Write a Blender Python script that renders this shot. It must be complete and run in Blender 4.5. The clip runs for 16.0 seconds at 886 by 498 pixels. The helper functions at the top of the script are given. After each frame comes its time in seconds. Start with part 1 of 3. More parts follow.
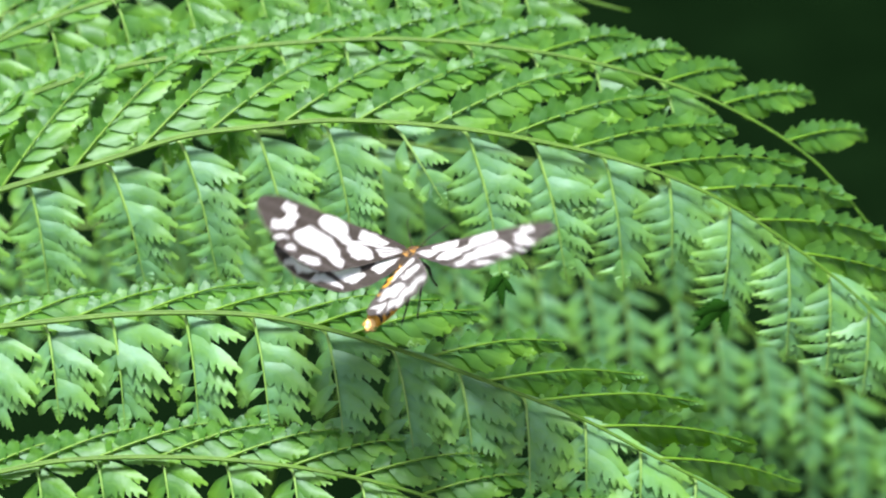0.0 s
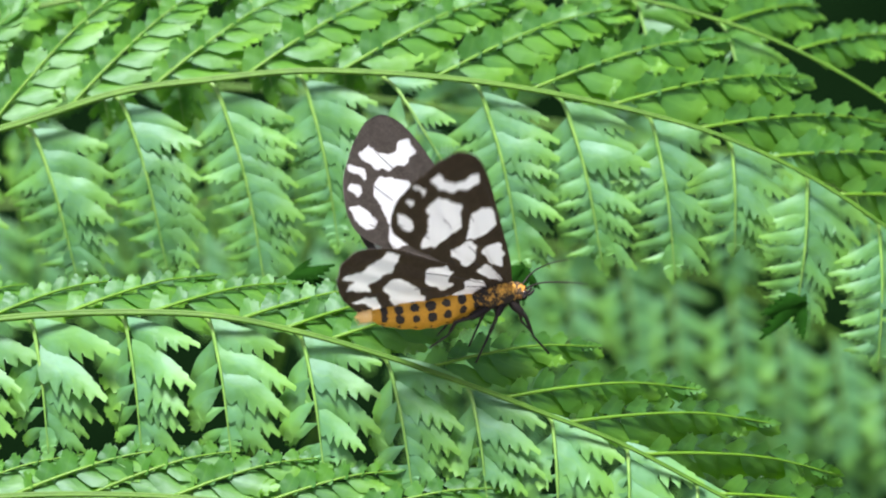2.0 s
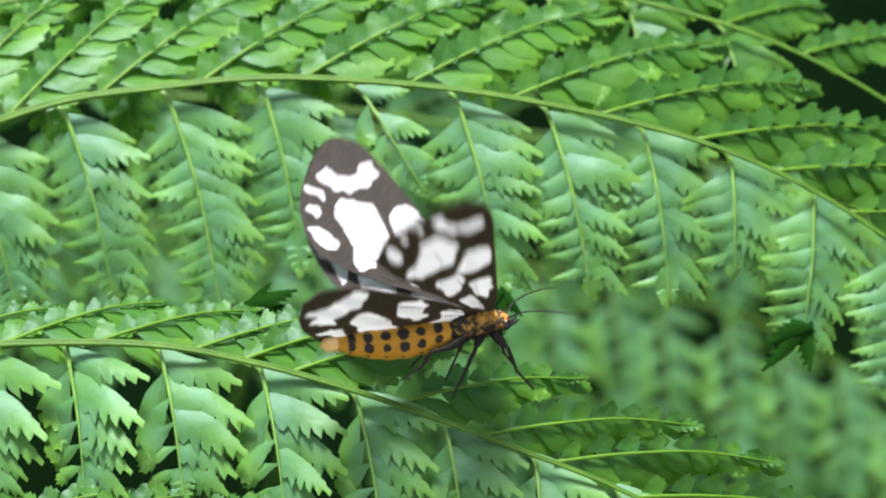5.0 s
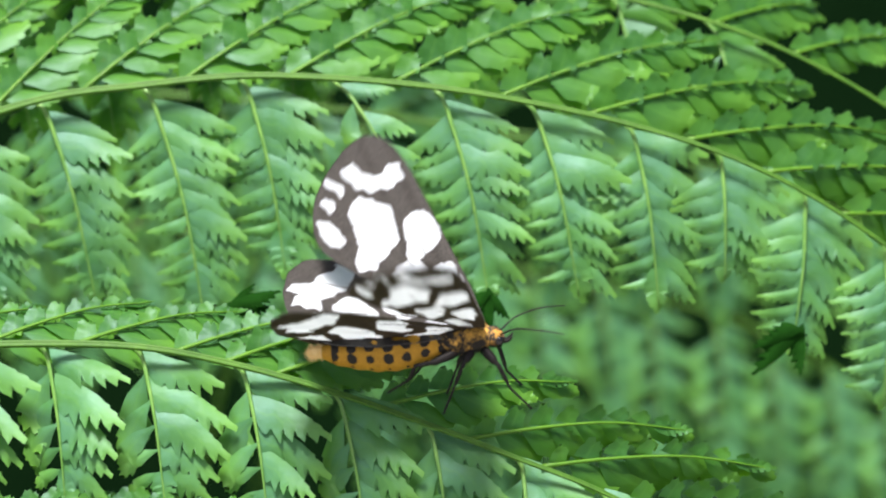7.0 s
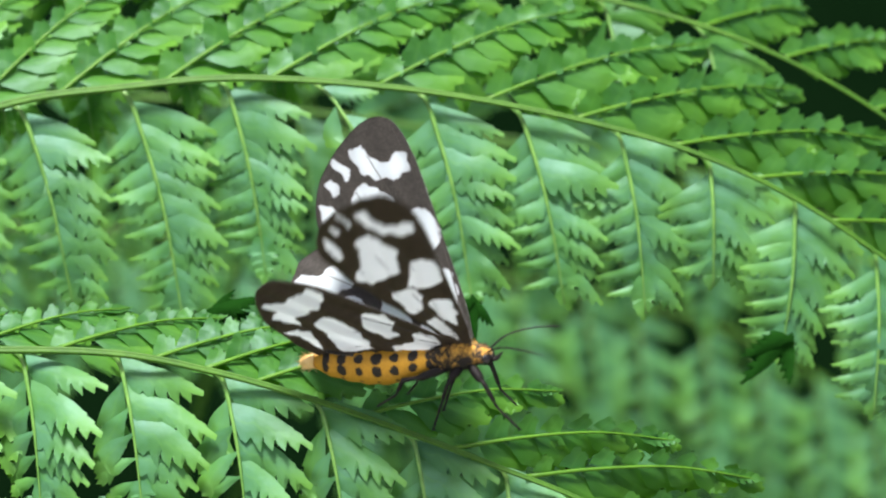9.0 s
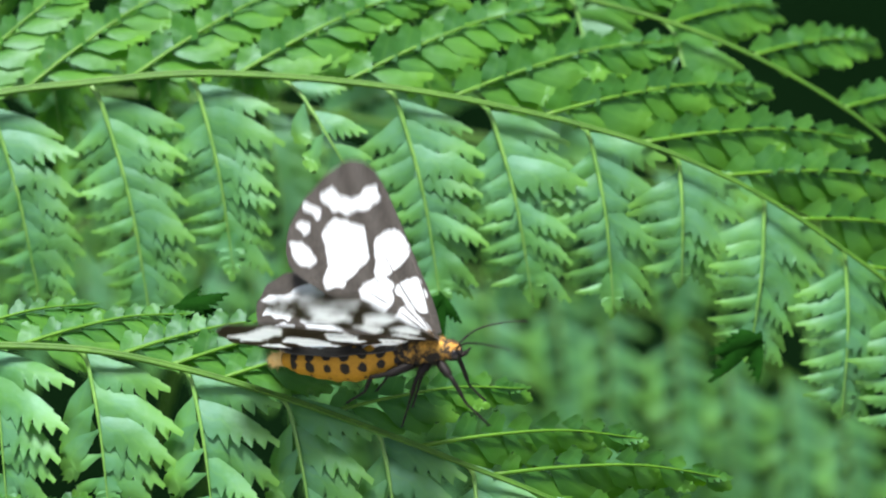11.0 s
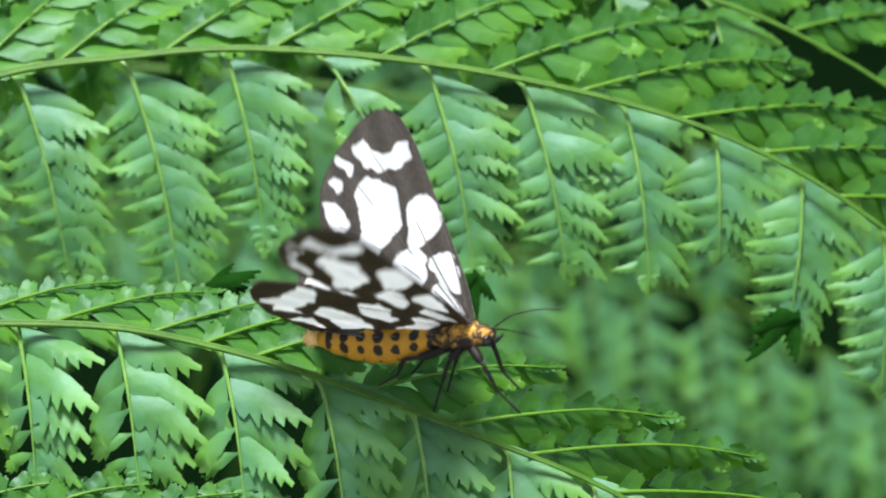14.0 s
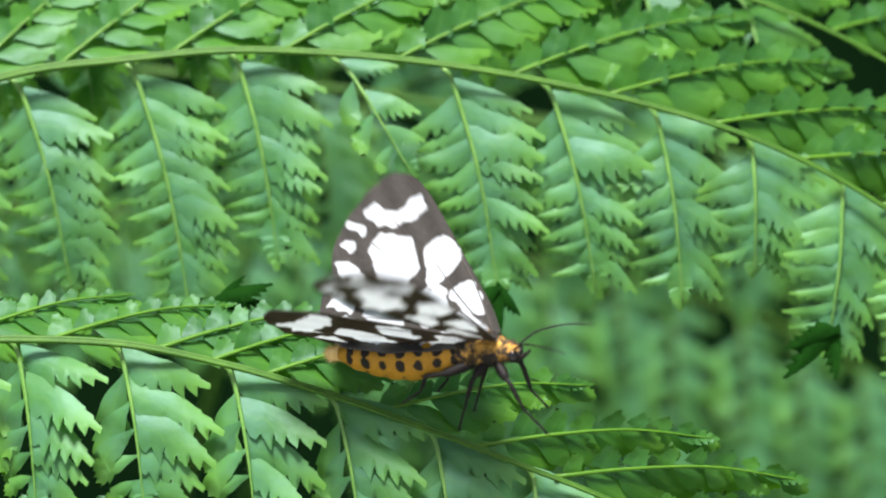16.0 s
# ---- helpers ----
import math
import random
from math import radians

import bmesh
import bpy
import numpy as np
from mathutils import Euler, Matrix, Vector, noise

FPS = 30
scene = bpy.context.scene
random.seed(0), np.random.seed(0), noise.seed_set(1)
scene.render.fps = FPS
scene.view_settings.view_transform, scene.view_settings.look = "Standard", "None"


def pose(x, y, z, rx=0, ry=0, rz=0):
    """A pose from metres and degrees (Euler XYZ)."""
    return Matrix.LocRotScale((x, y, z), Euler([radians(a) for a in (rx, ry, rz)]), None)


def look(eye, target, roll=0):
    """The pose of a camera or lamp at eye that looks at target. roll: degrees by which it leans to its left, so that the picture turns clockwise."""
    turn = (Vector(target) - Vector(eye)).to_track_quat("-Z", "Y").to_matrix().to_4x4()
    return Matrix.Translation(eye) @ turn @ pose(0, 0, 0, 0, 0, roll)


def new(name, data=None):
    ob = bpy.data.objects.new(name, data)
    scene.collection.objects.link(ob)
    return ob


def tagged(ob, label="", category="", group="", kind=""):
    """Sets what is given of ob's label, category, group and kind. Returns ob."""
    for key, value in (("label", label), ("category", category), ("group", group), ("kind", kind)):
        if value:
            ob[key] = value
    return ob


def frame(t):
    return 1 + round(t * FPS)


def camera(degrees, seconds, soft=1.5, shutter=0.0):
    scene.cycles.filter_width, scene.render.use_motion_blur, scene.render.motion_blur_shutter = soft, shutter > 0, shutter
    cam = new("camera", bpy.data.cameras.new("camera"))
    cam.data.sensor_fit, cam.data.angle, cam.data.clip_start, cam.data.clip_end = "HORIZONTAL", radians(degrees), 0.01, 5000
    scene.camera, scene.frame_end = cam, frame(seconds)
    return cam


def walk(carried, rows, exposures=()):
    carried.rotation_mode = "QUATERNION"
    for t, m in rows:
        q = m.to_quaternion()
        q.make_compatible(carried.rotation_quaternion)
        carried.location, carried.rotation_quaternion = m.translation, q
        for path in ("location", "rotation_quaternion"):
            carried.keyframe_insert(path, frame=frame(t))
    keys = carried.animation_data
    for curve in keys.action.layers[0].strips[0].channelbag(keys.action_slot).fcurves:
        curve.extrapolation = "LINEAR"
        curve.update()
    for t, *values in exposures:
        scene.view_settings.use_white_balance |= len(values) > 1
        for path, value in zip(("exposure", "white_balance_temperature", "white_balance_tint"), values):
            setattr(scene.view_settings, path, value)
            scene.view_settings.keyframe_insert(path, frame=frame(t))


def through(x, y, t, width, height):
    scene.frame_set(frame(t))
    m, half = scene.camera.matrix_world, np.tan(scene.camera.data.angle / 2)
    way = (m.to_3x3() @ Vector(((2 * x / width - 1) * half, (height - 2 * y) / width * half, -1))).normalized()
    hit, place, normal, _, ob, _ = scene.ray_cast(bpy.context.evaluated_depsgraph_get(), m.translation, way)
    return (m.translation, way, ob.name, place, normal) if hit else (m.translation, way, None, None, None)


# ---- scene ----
# A moth on fern fronds. The picture plane of the fronds leans 25 degrees back;
# spots on it are written in units of 0.06 mm, 784 / 441 being its middle.
UNIT = 0.00006
LEAN = radians(25)
RIGHT = Vector((1, 0, 0))
UP = Vector((0, math.sin(LEAN), math.cos(LEAN)))
NEAR = Vector((0, -math.cos(LEAN), math.sin(LEAN)))
MIDDLE = Vector((0, 0, 0.30))
LENS = 9.0
FAR_OFF = 784 * UNIT / math.tan(radians(LENS / 2))


def spot(x, y, w=0.0):
    """A place: x to the right, y down the picture plane, w towards the camera, all in units, as the view at 9 s lines them up."""
    wide = UNIT * (1 - w * UNIT / FAR_OFF)
    return MIDDLE + RIGHT * ((x - 784) * wide) + UP * ((441 - y) * wide) + NEAR * (w * UNIT)


# ---- camera and its walk ----
cam = camera(LENS, 16.0, soft=2.1, shutter=0.5)
cam.data.dof.use_dof = True
cam.data.dof.aperture_fstop = 20.0


def camera_pose(size, turn, dx, dy):
    """Hand-held: it comes nearer as size grows, and pans and tilts by dx and dy."""
    f = 784 / math.tan(radians(LENS / 2))
    base = Matrix((RIGHT, UP, NEAR)).transposed().to_4x4()
    swing = Matrix.Rotation(-math.atan(dy / f), 4, "X") @ Matrix.Rotation(-math.atan(dx / f), 4, "Y") \
        @ Matrix.Rotation(-radians(turn), 4, "Z")
    return Matrix.Translation(MIDDLE + NEAR * (FAR_OFF / size)) @ base @ swing.inverted()


walk(cam, [(t, camera_pose(*row)) for t, *row in (
    (0, 0.7025, -0.16, 66.1, -14.1), (0.5, 0.7948, -0.25, 108.5, -29.7), (1, 0.8526, -0.30, 119.5, -44.2),
    (1.5, 0.8698, -0.26, 100.0, -48.4), (2, 0.8835, -0.28, 92.4, -48.9), (2.5, 0.9000, -0.32, 90.8, -44.0),
    (3, 0.9183, -0.28, 89.2, -34.3), (3.5, 0.9359, -0.33, 86.5, -26.2), (4, 0.9526, -0.34, 81.5, -17.3),
    (4.5, 0.9625, -0.34, 69.2, -13.6), (5, 0.9686, -0.38, 52.7, -12.5), (7.5, 0.9875, -0.17, 25.6, -9.2),
    (8, 0.9929, -0.14, 22.0, -5.6), (8.5, 0.9969, -0.07, 11.9, -2.8), (9, 1.0000, 0.00, 0.0, 0.0),
    (11.5, 1.0037, 0.27, -58.8, -11.0), (12, 1.0046, 0.32, -51.3, -25.8), (12.5, 1.0041, 0.31, -31.4, -39.7),
    (13, 1.0031, 0.29, -12.1, -49.1), (13.5, 1.0038, 0.32, -3.6, -50.5), (14, 1.0143, 0.30, 3.8, -46.0),
    (14.5, 1.0279, 0.25, 13.2, -40.3), (15, 1.0414, 0.27, 23.2, -33.6), (15.5, 1.0564, 0.27, 33.6, -28.3),
    (16, 1.0684, 0.24, 42.1, -27.9))],
    exposures=((0, 1.49, 6900, 20), (1, 1.49, 6850, 20), (3, 1.40, 6750, 18), (5, 1.30, 6700, 18), (9, 1.21, 6550, 13),
               (13, 1.14, 6520, 12), (16, 1.16, 6550, 13)))

# ---- light: a bright hazy sky and a soft, veiled sun from above and behind the camera ----
SUN_UP, SUN_ROUND = radians(78), radians(222)
world = bpy.data.worlds.new("sky")
scene.world = world
world.use_nodes = True
sky = world.node_tree.nodes.new("ShaderNodeTexSky")
sky.sky_type, sky.sun_disc = "NISHITA", False
sky.sun_elevation, sky.sun_rotation = SUN_UP, SUN_ROUND
sky.air_density, sky.dust_density = 1.0, 5.0
backing = world.node_tree.nodes["Background"]
backing.inputs["Strength"].default_value = 0.078
world.node_tree.links.new(sky.outputs[0], backing.inputs[0])
sun = new("sun", bpy.data.lights.new("sun", "SUN"))
sun.data.energy, sun.data.angle, sun.data.color = 4.2, radians(15), (1.0, 0.99, 0.96)
sun_way = Vector((math.sin(SUN_ROUND) * math.cos(SUN_UP), math.cos(SUN_ROUND) * math.cos(SUN_UP), math.sin(SUN_UP)))
sun.matrix_world = look(MIDDLE + sun_way * 3, MIDDLE)


# ---- materials ----
class Nodes:
    """A small help to lay out a node material."""

    def __init__(self, name):
        self.material = bpy.data.materials.new(name)
        self.material.use_nodes = True
        self.tree = self.material.node_tree
        self.bsdf = self.tree.nodes["Principled BSDF"]
        self.out = self.tree.nodes["Material Output"]

    def add(self, kind, **inputs):
        node = self.tree.nodes.new(kind)
        for key, value in inputs.items():
            self.put(value, node.inputs[key.replace("_", " ")])
        return node

    def put(self, value, socket):
        if isinstance(value, bpy.types.NodeSocket):
            self.tree.links.new(value, socket)
        else:
            socket.default_value = value

    def noise(self, scale, detail=4.0, rough=0.55, coords=None):
        node = self.add("ShaderNodeTexNoise", Scale=scale, Detail=detail, Roughness=rough)
        if coords is None:
            coords = self.add("ShaderNodeTexCoord").outputs["Object"]
        self.put(coords, node.inputs["Vector"])
        return node.outputs["Fac"]

    def ramp(self, fac, stops):
        node = self.add("ShaderNodeValToRGB", Fac=fac)
        ends = node.color_ramp.elements
        while len(ends) < len(stops):
            ends.new(0.5)
        for end, (place, colour) in zip(ends, stops):
            end.position, end.color = place, (*colour, 1)
        return node.outputs["Color"]

    def mix(self, fac, a, b, blend="MIX"):
        node = self.tree.nodes.new("ShaderNodeMix")
        node.data_type, node.blend_type = "RGBA", blend
        for value, socket in ((fac, node.inputs[0]), (a, node.inputs[6]), (b, node.inputs[7])):
            if isinstance(value, tuple):
                value = (*value, 1)
            self.put(value, socket)
        return node.outputs[2]

    def maths(self, what, a, b=0.0):
        node = self.tree.nodes.new("ShaderNodeMath")
        node.operation = what
        self.put(a, node.inputs[0])
        self.put(b, node.inputs[1])
        return node.outputs[0]

    def bump(self, height, strength, distance):
        node = self.add("ShaderNodeBump", Height=height, Strength=strength, Distance=distance)
        self.put(node.outputs[0], self.bsdf.inputs["Normal"])
        return node.outputs[0]

    def set(self, **inputs):
        for key, value in inputs.items():
            self.put(value, self.bsdf.inputs[key.replace("_", " ")])


def leaf_material(name, dark, mid, light, through, share=0.30, gloss=0.42, single=True, young=(0.14, 0.34, 0.03), sheen_mix=0.45, shine=0.75):
    """A fern leaf: waxy, with a bluish bloom and sky sheen painted into its colour, bright green where light comes
    through.
    """
    n = Nodes(name)
    own = n.add("ShaderNodeObjectInfo").outputs["Random"] if single else \
        n.add("ShaderNodeNewGeometry").outputs["Random Per Island"]
    place = n.add("ShaderNodeNewGeometry").outputs["Position"]
    broad = n.noise(160, 3, 0.5, place)
    fine = n.noise(2200, 4, 0.6, place)
    tone = n.ramp(n.maths("ADD", n.maths("MULTIPLY", own, 0.45), n.maths("MULTIPLY", broad, 0.6)),
                  ((0.2, dark), (0.55, mid), (0.9, light)))
    along, across = n.add("ShaderNodeAttribute"), n.add("ShaderNodeAttribute")
    along.attribute_name, across.attribute_name = "along", "across"
    end = n.maths("POWER", along.outputs["Fac"], 1.8)
    tone = n.mix(n.maths("MULTIPLY", end, 0.65), tone, young)
    colour = n.mix(n.maths("MULTIPLY", fine, 0.15), tone, (0.09, 0.20, 0.015), "MIX")
    # bluish bloom that also carries the sky's sheen, painted into the base colour
    bloom_sheen = n.ramp(n.noise(330, 3, 0.55, place), ((0.42, (0, 0, 0)), (0.62, (1, 1, 1))))
    bloom_sheen = n.maths("MULTIPLY", n.maths("ADD", n.maths("MULTIPLY", bloom_sheen, 0.65), 0.35), n.maths("SUBTRACT", 1.0, n.maths("MULTIPLY", end, 0.85)))
    colour = n.mix(n.maths("MULTIPLY", bloom_sheen, sheen_mix), colour, (0.095, 0.255, 0.165))
    off = n.maths("ABSOLUTE", across.outputs["Fac"])
    rib = n.ramp(off, ((0.03, (1, 1, 1)), (0.12, (0, 0, 0))))
    side_ribs = n.maths("SINE", n.maths("MULTIPLY", n.maths("SUBTRACT", along.outputs["Fac"], n.maths("MULTIPLY", off, 0.5)), 40))
    colour = n.mix(n.maths("MULTIPLY", rib, 0.22), colour, (0.11, 0.30, 0.04))
    worn = n.ramp(n.noise(420, 5, 0.7, place), ((0.70, (0, 0, 0)), (0.76, (1, 1, 1))))
    colour = n.mix(n.maths("MULTIPLY", worn, 0.5), colour, (0.15, 0.10, 0.03))
    n.set(Base_Color=colour, Roughness=n.maths("ADD", n.maths("MULTIPLY", fine, 0.2), gloss - 0.1))
    n.set(Specular_IOR_Level=shine, Specular_Tint=(0.66, 0.88, 1.0, 1.0))
    normal = n.bump(n.maths("ADD", n.maths("MULTIPLY", side_ribs, 0.016), n.maths("MULTIPLY", n.noise(520, 2, 0.5, place), 2.0)), 0.40, 0.00016)
    glow = n.add("ShaderNodeBsdfTranslucent", Color=(*through, 1), Normal=normal)
    both = n.add("ShaderNodeMixShader", Fac=share)
    n.put(n.bsdf.outputs[0], both.inputs[1])
    n.put(glow.outputs[0], both.inputs[2])
    n.put(both.outputs[0], n.out.inputs["Surface"])
    return n.material


def plain_material(name, a, b, scale, roughness, relief=0.0, distance=0.0001, ends=(0.3, 0.7), **more):
    """A surface between two colours, with grain at two sizes."""
    n = Nodes(name)
    grain = n.maths("ADD", n.maths("MULTIPLY", n.noise(scale), 0.6), n.maths("MULTIPLY", n.noise(scale * 7), 0.4))
    n.set(Base_Color=n.ramp(grain, ((ends[0], a), (ends[1], b))), Roughness=roughness, **more)
    if relief:
        n.bump(grain, relief, distance)
    return n.material


LEAF = leaf_material("leaf", (0.019, 0.096, 0.012), (0.038, 0.158, 0.018), (0.082, 0.248, 0.027), (0.14, 0.42, 0.012), 0.26, 0.54, young=(0.15, 0.35, 0.03), sheen_mix=0.50, shine=0.58)
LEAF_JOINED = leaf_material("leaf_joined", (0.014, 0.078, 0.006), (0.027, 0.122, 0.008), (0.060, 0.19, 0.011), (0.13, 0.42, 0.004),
                            0.32, 0.46, False, sheen_mix=0.12, shine=0.36)
# darker copy for the rear fronds: the shade back there is in its colour
LEAF_SHADE_FAR = leaf_material("leaf_shade_far", (0.012, 0.072, 0.018), (0.022, 0.112, 0.028), (0.042, 0.175, 0.040), (0.08, 0.30, 0.015), 0.3, 0.5, False, shine=0.32)
STALK = plain_material("stalk", (0.022, 0.080, 0.005), (0.055, 0.150, 0.010), 300, 0.5, 0.3, Specular_IOR_Level=0.25)
STALK_YOUNG = plain_material("stalk_young", (0.04, 0.13, 0.005), (0.08, 0.20, 0.010), 500, 0.45, 0.3, Specular_IOR_Level=0.3)
STALK_PALE = plain_material("stalk_pale", (0.05, 0.16, 0.02), (0.15, 0.31, 0.06), 500, 0.42, 0.4)
# near-black green of dark leaf tips; on the moth's frond it paints shade
LEAF_DARK = plain_material("leaf_dark_tip", (0.003, 0.022, 0.002), (0.008, 0.045, 0.005), 300, 0.9, 0.4, Specular_IOR_Level=0.02)


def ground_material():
    """Soil with the ferns' deep shade in its colour; an unseen pale strip before them is added for bounce light."""
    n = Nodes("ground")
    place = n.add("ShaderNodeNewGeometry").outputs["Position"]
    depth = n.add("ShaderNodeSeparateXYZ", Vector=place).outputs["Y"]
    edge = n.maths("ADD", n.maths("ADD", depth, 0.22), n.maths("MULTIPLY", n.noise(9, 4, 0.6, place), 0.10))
    # pale strip on the camera side, unseen, added to bounce light upwards
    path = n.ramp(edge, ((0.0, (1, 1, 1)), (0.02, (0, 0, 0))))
    # near black: the deep shade beneath the ferns is put into the soil colour
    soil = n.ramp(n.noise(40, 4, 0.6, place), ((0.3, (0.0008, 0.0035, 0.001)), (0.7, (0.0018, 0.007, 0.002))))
    bounce_tone = n.ramp(n.noise(130, 5, 0.7, place), ((0.3, (0.20, 0.19, 0.17)), (0.7, (0.38, 0.37, 0.34))))
    n.set(Base_Color=n.mix(path, soil, bounce_tone), Roughness=1.0, Specular_IOR_Level=0.0)
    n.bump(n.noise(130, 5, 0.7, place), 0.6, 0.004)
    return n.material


SHADED_SOIL = ground_material()


# ---- mesh helpers ----
def mesh_of(name, points, faces, materials, smooth=True):
    mesh = bpy.data.meshes.new(name)
    mesh.from_pydata([tuple(p) for p in points], [], faces)
    for material in materials:
        mesh.materials.append(material)
    mesh.polygons.foreach_set("use_smooth", [smooth] * len(mesh.polygons))
    mesh.update()
    return mesh


def part(name, mesh, parent, label=""):
    """Links a mesh as one object under a thing or a part."""
    ob = new(name, mesh)
    ob.parent = parent
    return tagged(ob, label)


def glide(points, steps):
    """A smooth line through a few points."""
    pts = [Vector(p) for p in points]
    pts = [pts[0] * 2 - pts[1], *pts, pts[-1] * 2 - pts[-2]]
    line = []
    for i in range(1, len(pts) - 2):
        a, b, c, d = pts[i - 1:i + 3]
        for k in range(steps):
            t = k / steps
            line.append(0.5 * (2 * b + (c - a) * t + (2 * a - 5 * b + 4 * c - d) * t * t + (3 * b - a - 3 * c + d) * t ** 3))
    return line + [pts[-2]]


def even(line, count):
    """The same line in even steps."""
    run = [0.0]
    for a, b in zip(line, line[1:]):
        run.append(run[-1] + (b - a).length)
    steps, k = [], 0
    for i in range(count + 1):
        want = run[-1] * i / count
        while k < len(line) - 2 and run[k + 1] < want:
            k += 1
        steps.append(line[k].lerp(line[k + 1], (want - run[k]) / max(1e-12, run[k + 1] - run[k])))
    return steps


def tube(line, thick, sides=8, groove=0.0, way=None, points=None, faces=None):
    """A tube along a line; thick(s) gives its radius. A groove runs along the side that faces way."""
    points = [] if points is None else points
    faces = [] if faces is None else faces
    first, count = len(points), len(line)
    for i, p in enumerate(line):
        along = (line[min(i + 1, count - 1)] - line[max(i - 1, 0)]).normalized()
        side = along.cross(way or Vector((0.3, 0.2, 1))).normalized()
        out = side.cross(along)
        r = thick(i / (count - 1))
        for k in range(sides):
            a = 2 * math.pi * k / sides
            rk = r * (1 - groove * max(0.0, math.cos(a)) ** 6)
            points.append(p + (out * math.cos(a) + side * math.sin(a)) * rk)
    for i in range(count - 1):
        for k in range(sides):
            a, b = first + i * sides + k, first + i * sides + (k + 1) % sides
            faces.append((a, b, b + sides, a + sides))
    faces.append(tuple(first + k for k in range(sides))[::-1])
    faces.append(tuple(first + (count - 1) * sides + k for k in range(sides)))
    return points, faces


# ---- ferns ----
def pinnule_shape(seed, kind):
    """One leaflet of unit length along x, and for each corner how far along and across it lies. A long one is smooth
    on its upper margin and has sharp teeth, that lean forwards, on the lower one; a fan hangs from a narrow foot to a
    broad toothed end; a swoop bends away from the costa; a fin stands on a broad foot; an end is the spear at a pinna's tip, toothed on both sides."""
    rng = random.Random(seed)
    stops = {"long": ((0, 0.15, 0.5, 0.8, 1), (0.10, 0.11, 0.10, 0.05, 0.0), (0, 0.08, 0.28, 0.6, 0.85, 1), (0.12, 0.22, 0.25, 0.18, 0.10, 0.01)),
             "fan": ((0, 0.12, 0.4, 0.7, 0.9, 1), (0.02, 0.05, 0.20, 0.27, 0.23, 0.13), (0, 0.15, 0.4, 0.7, 0.9, 1), (0.02, 0.03, 0.11, 0.20, 0.21, 0.15)),
             "swoop": ((0, 0.15, 0.5, 0.8, 1), (0.05, 0.06, 0.07, 0.05, 0.0), (0, 0.08, 0.28, 0.6, 0.85, 1), (0.10, 0.24, 0.28, 0.21, 0.12, 0.01)),
             "fin": ((0, 0.3, 0.7, 1), (0.36, 0.36, 0.32, 0.24), (0, 0.3, 0.7, 1), (0.36, 0.36, 0.30, 0.20)),
             "blade": ((0, 0.14, 0.45, 0.8, 1), (0.025, 0.08, 0.19, 0.13, 0.02), (0, 0.14, 0.45, 0.8, 1), (0.025, 0.06, 0.17, 0.13, 0.02)),
             "end": ((0, 0.15, 0.42, 0.75, 1), (0.10, 0.24, 0.30, 0.20, 0.01), (0, 0.15, 0.42, 0.75, 1), (0.10, 0.24, 0.30, 0.20, 0.01))}[kind]
    begin, teeth, deep, both = {"long": (0.28, 5, 0.075, False), "swoop": (0.36, 4, 0.075, False), "fan": (0.64, 2, 0.06, True), "fin": (0.60, 1, 0.05, True),
                                "blade": (0.55, 3, 0.04, True), "end": (0.22, 5, 0.055, True)}[kind]
    wide, bend, fold = rng.uniform(0.90, 1.12), rng.uniform(0.02, 0.10), rng.uniform(0.08, 0.24)
    vault, curl, droop = rng.uniform(0.1, 0.6), rng.uniform(-0.35, 0.35), rng.uniform(0.04, 0.22)
    if kind == "swoop":
        bend = -0.14 - 1.2 * bend
    if kind in ("fin", "end"):
        bend, fold, vault = bend * 0.25, fold * 0.5, vault * 0.4
    rows = [(x, 0.0, 0.0) for x in (np.linspace(0, 1, 4 if kind != "fan" else 7)[:-1] * begin)]
    for k in range(teeth):
        x0, x1 = (begin + (1 - begin) * (q / teeth) ** 0.92 for q in (k, k + 1))
        d = deep * rng.uniform(0.7, 1.3) * (1.35 if k == 0 and kind == "long" else 1.0) * (1 - 0.35 * k / teeth)
        rows += [(x0, -0.75 * d, -0.01), (x0 + 0.5 * (x1 - x0), -0.05 * d, 0.01), (x0 + 0.86 * (x1 - x0), 0.55 * d, 0.5 * d)]
    rows.append((1.0, 0.0, 0.0))
    points, faces, marks = [], [], []
    across = (0.0, 0.24, 0.46, 0.74, 1.0)
    for x, tooth, ahead in rows:
        upper = wide * np.interp(x, *stops[:2]) + (0.8 * tooth if both and kind != "fan" or kind == "fan" and x > 0.75 else 0.22 * tooth if x > 0.6 else 0.0)
        lower = wide * np.interp(x, *stops[2:]) + tooth
        upper, lower = max(upper, 0.004), max(lower, 0.006)
        middle = wide * (0.6 * np.interp(x, *stops[:2]) - 0.4 * np.interp(x, *stops[2:]))
        slant = {"long": 0.65, "swoop": 0.65, "fin": -0.5}.get(kind, 0.0) * max(0.0, 1 - x / 0.4)
        for k, q in enumerate(across):
            off = upper - q * (upper + lower)
            fore = ahead * (max(0.0, (q - 0.5) * 2) if not both else abs(q - 0.5) * 2)
            if x == 1.0 and kind in ("fan", "fin"):
                fore = ((-0.05, 0.05, -0.02, 0.06, -0.05) if kind == "fan" else (-0.12, 0.10, -0.08, 0.12, -0.10))[k] + rng.uniform(-0.03, 0.03)
            fore -= slant * off
            u = x + fore
            far = math.hypot(off - middle, 0.03)
            y = off - bend * u * u + (0.35 * bend * u if kind == "long" else 0.0)
            z = -droop * u * u - vault * far * far * 2.2 + curl * u * off - fold * far * min(1.0, 4 * max(u, 0.0))
            z += 0.028 * math.sin(u * 8 + seed) * (off - middle) / 0.2
            points.append((u, y * (-1 if kind in ("fan", "swoop") else 1), z))
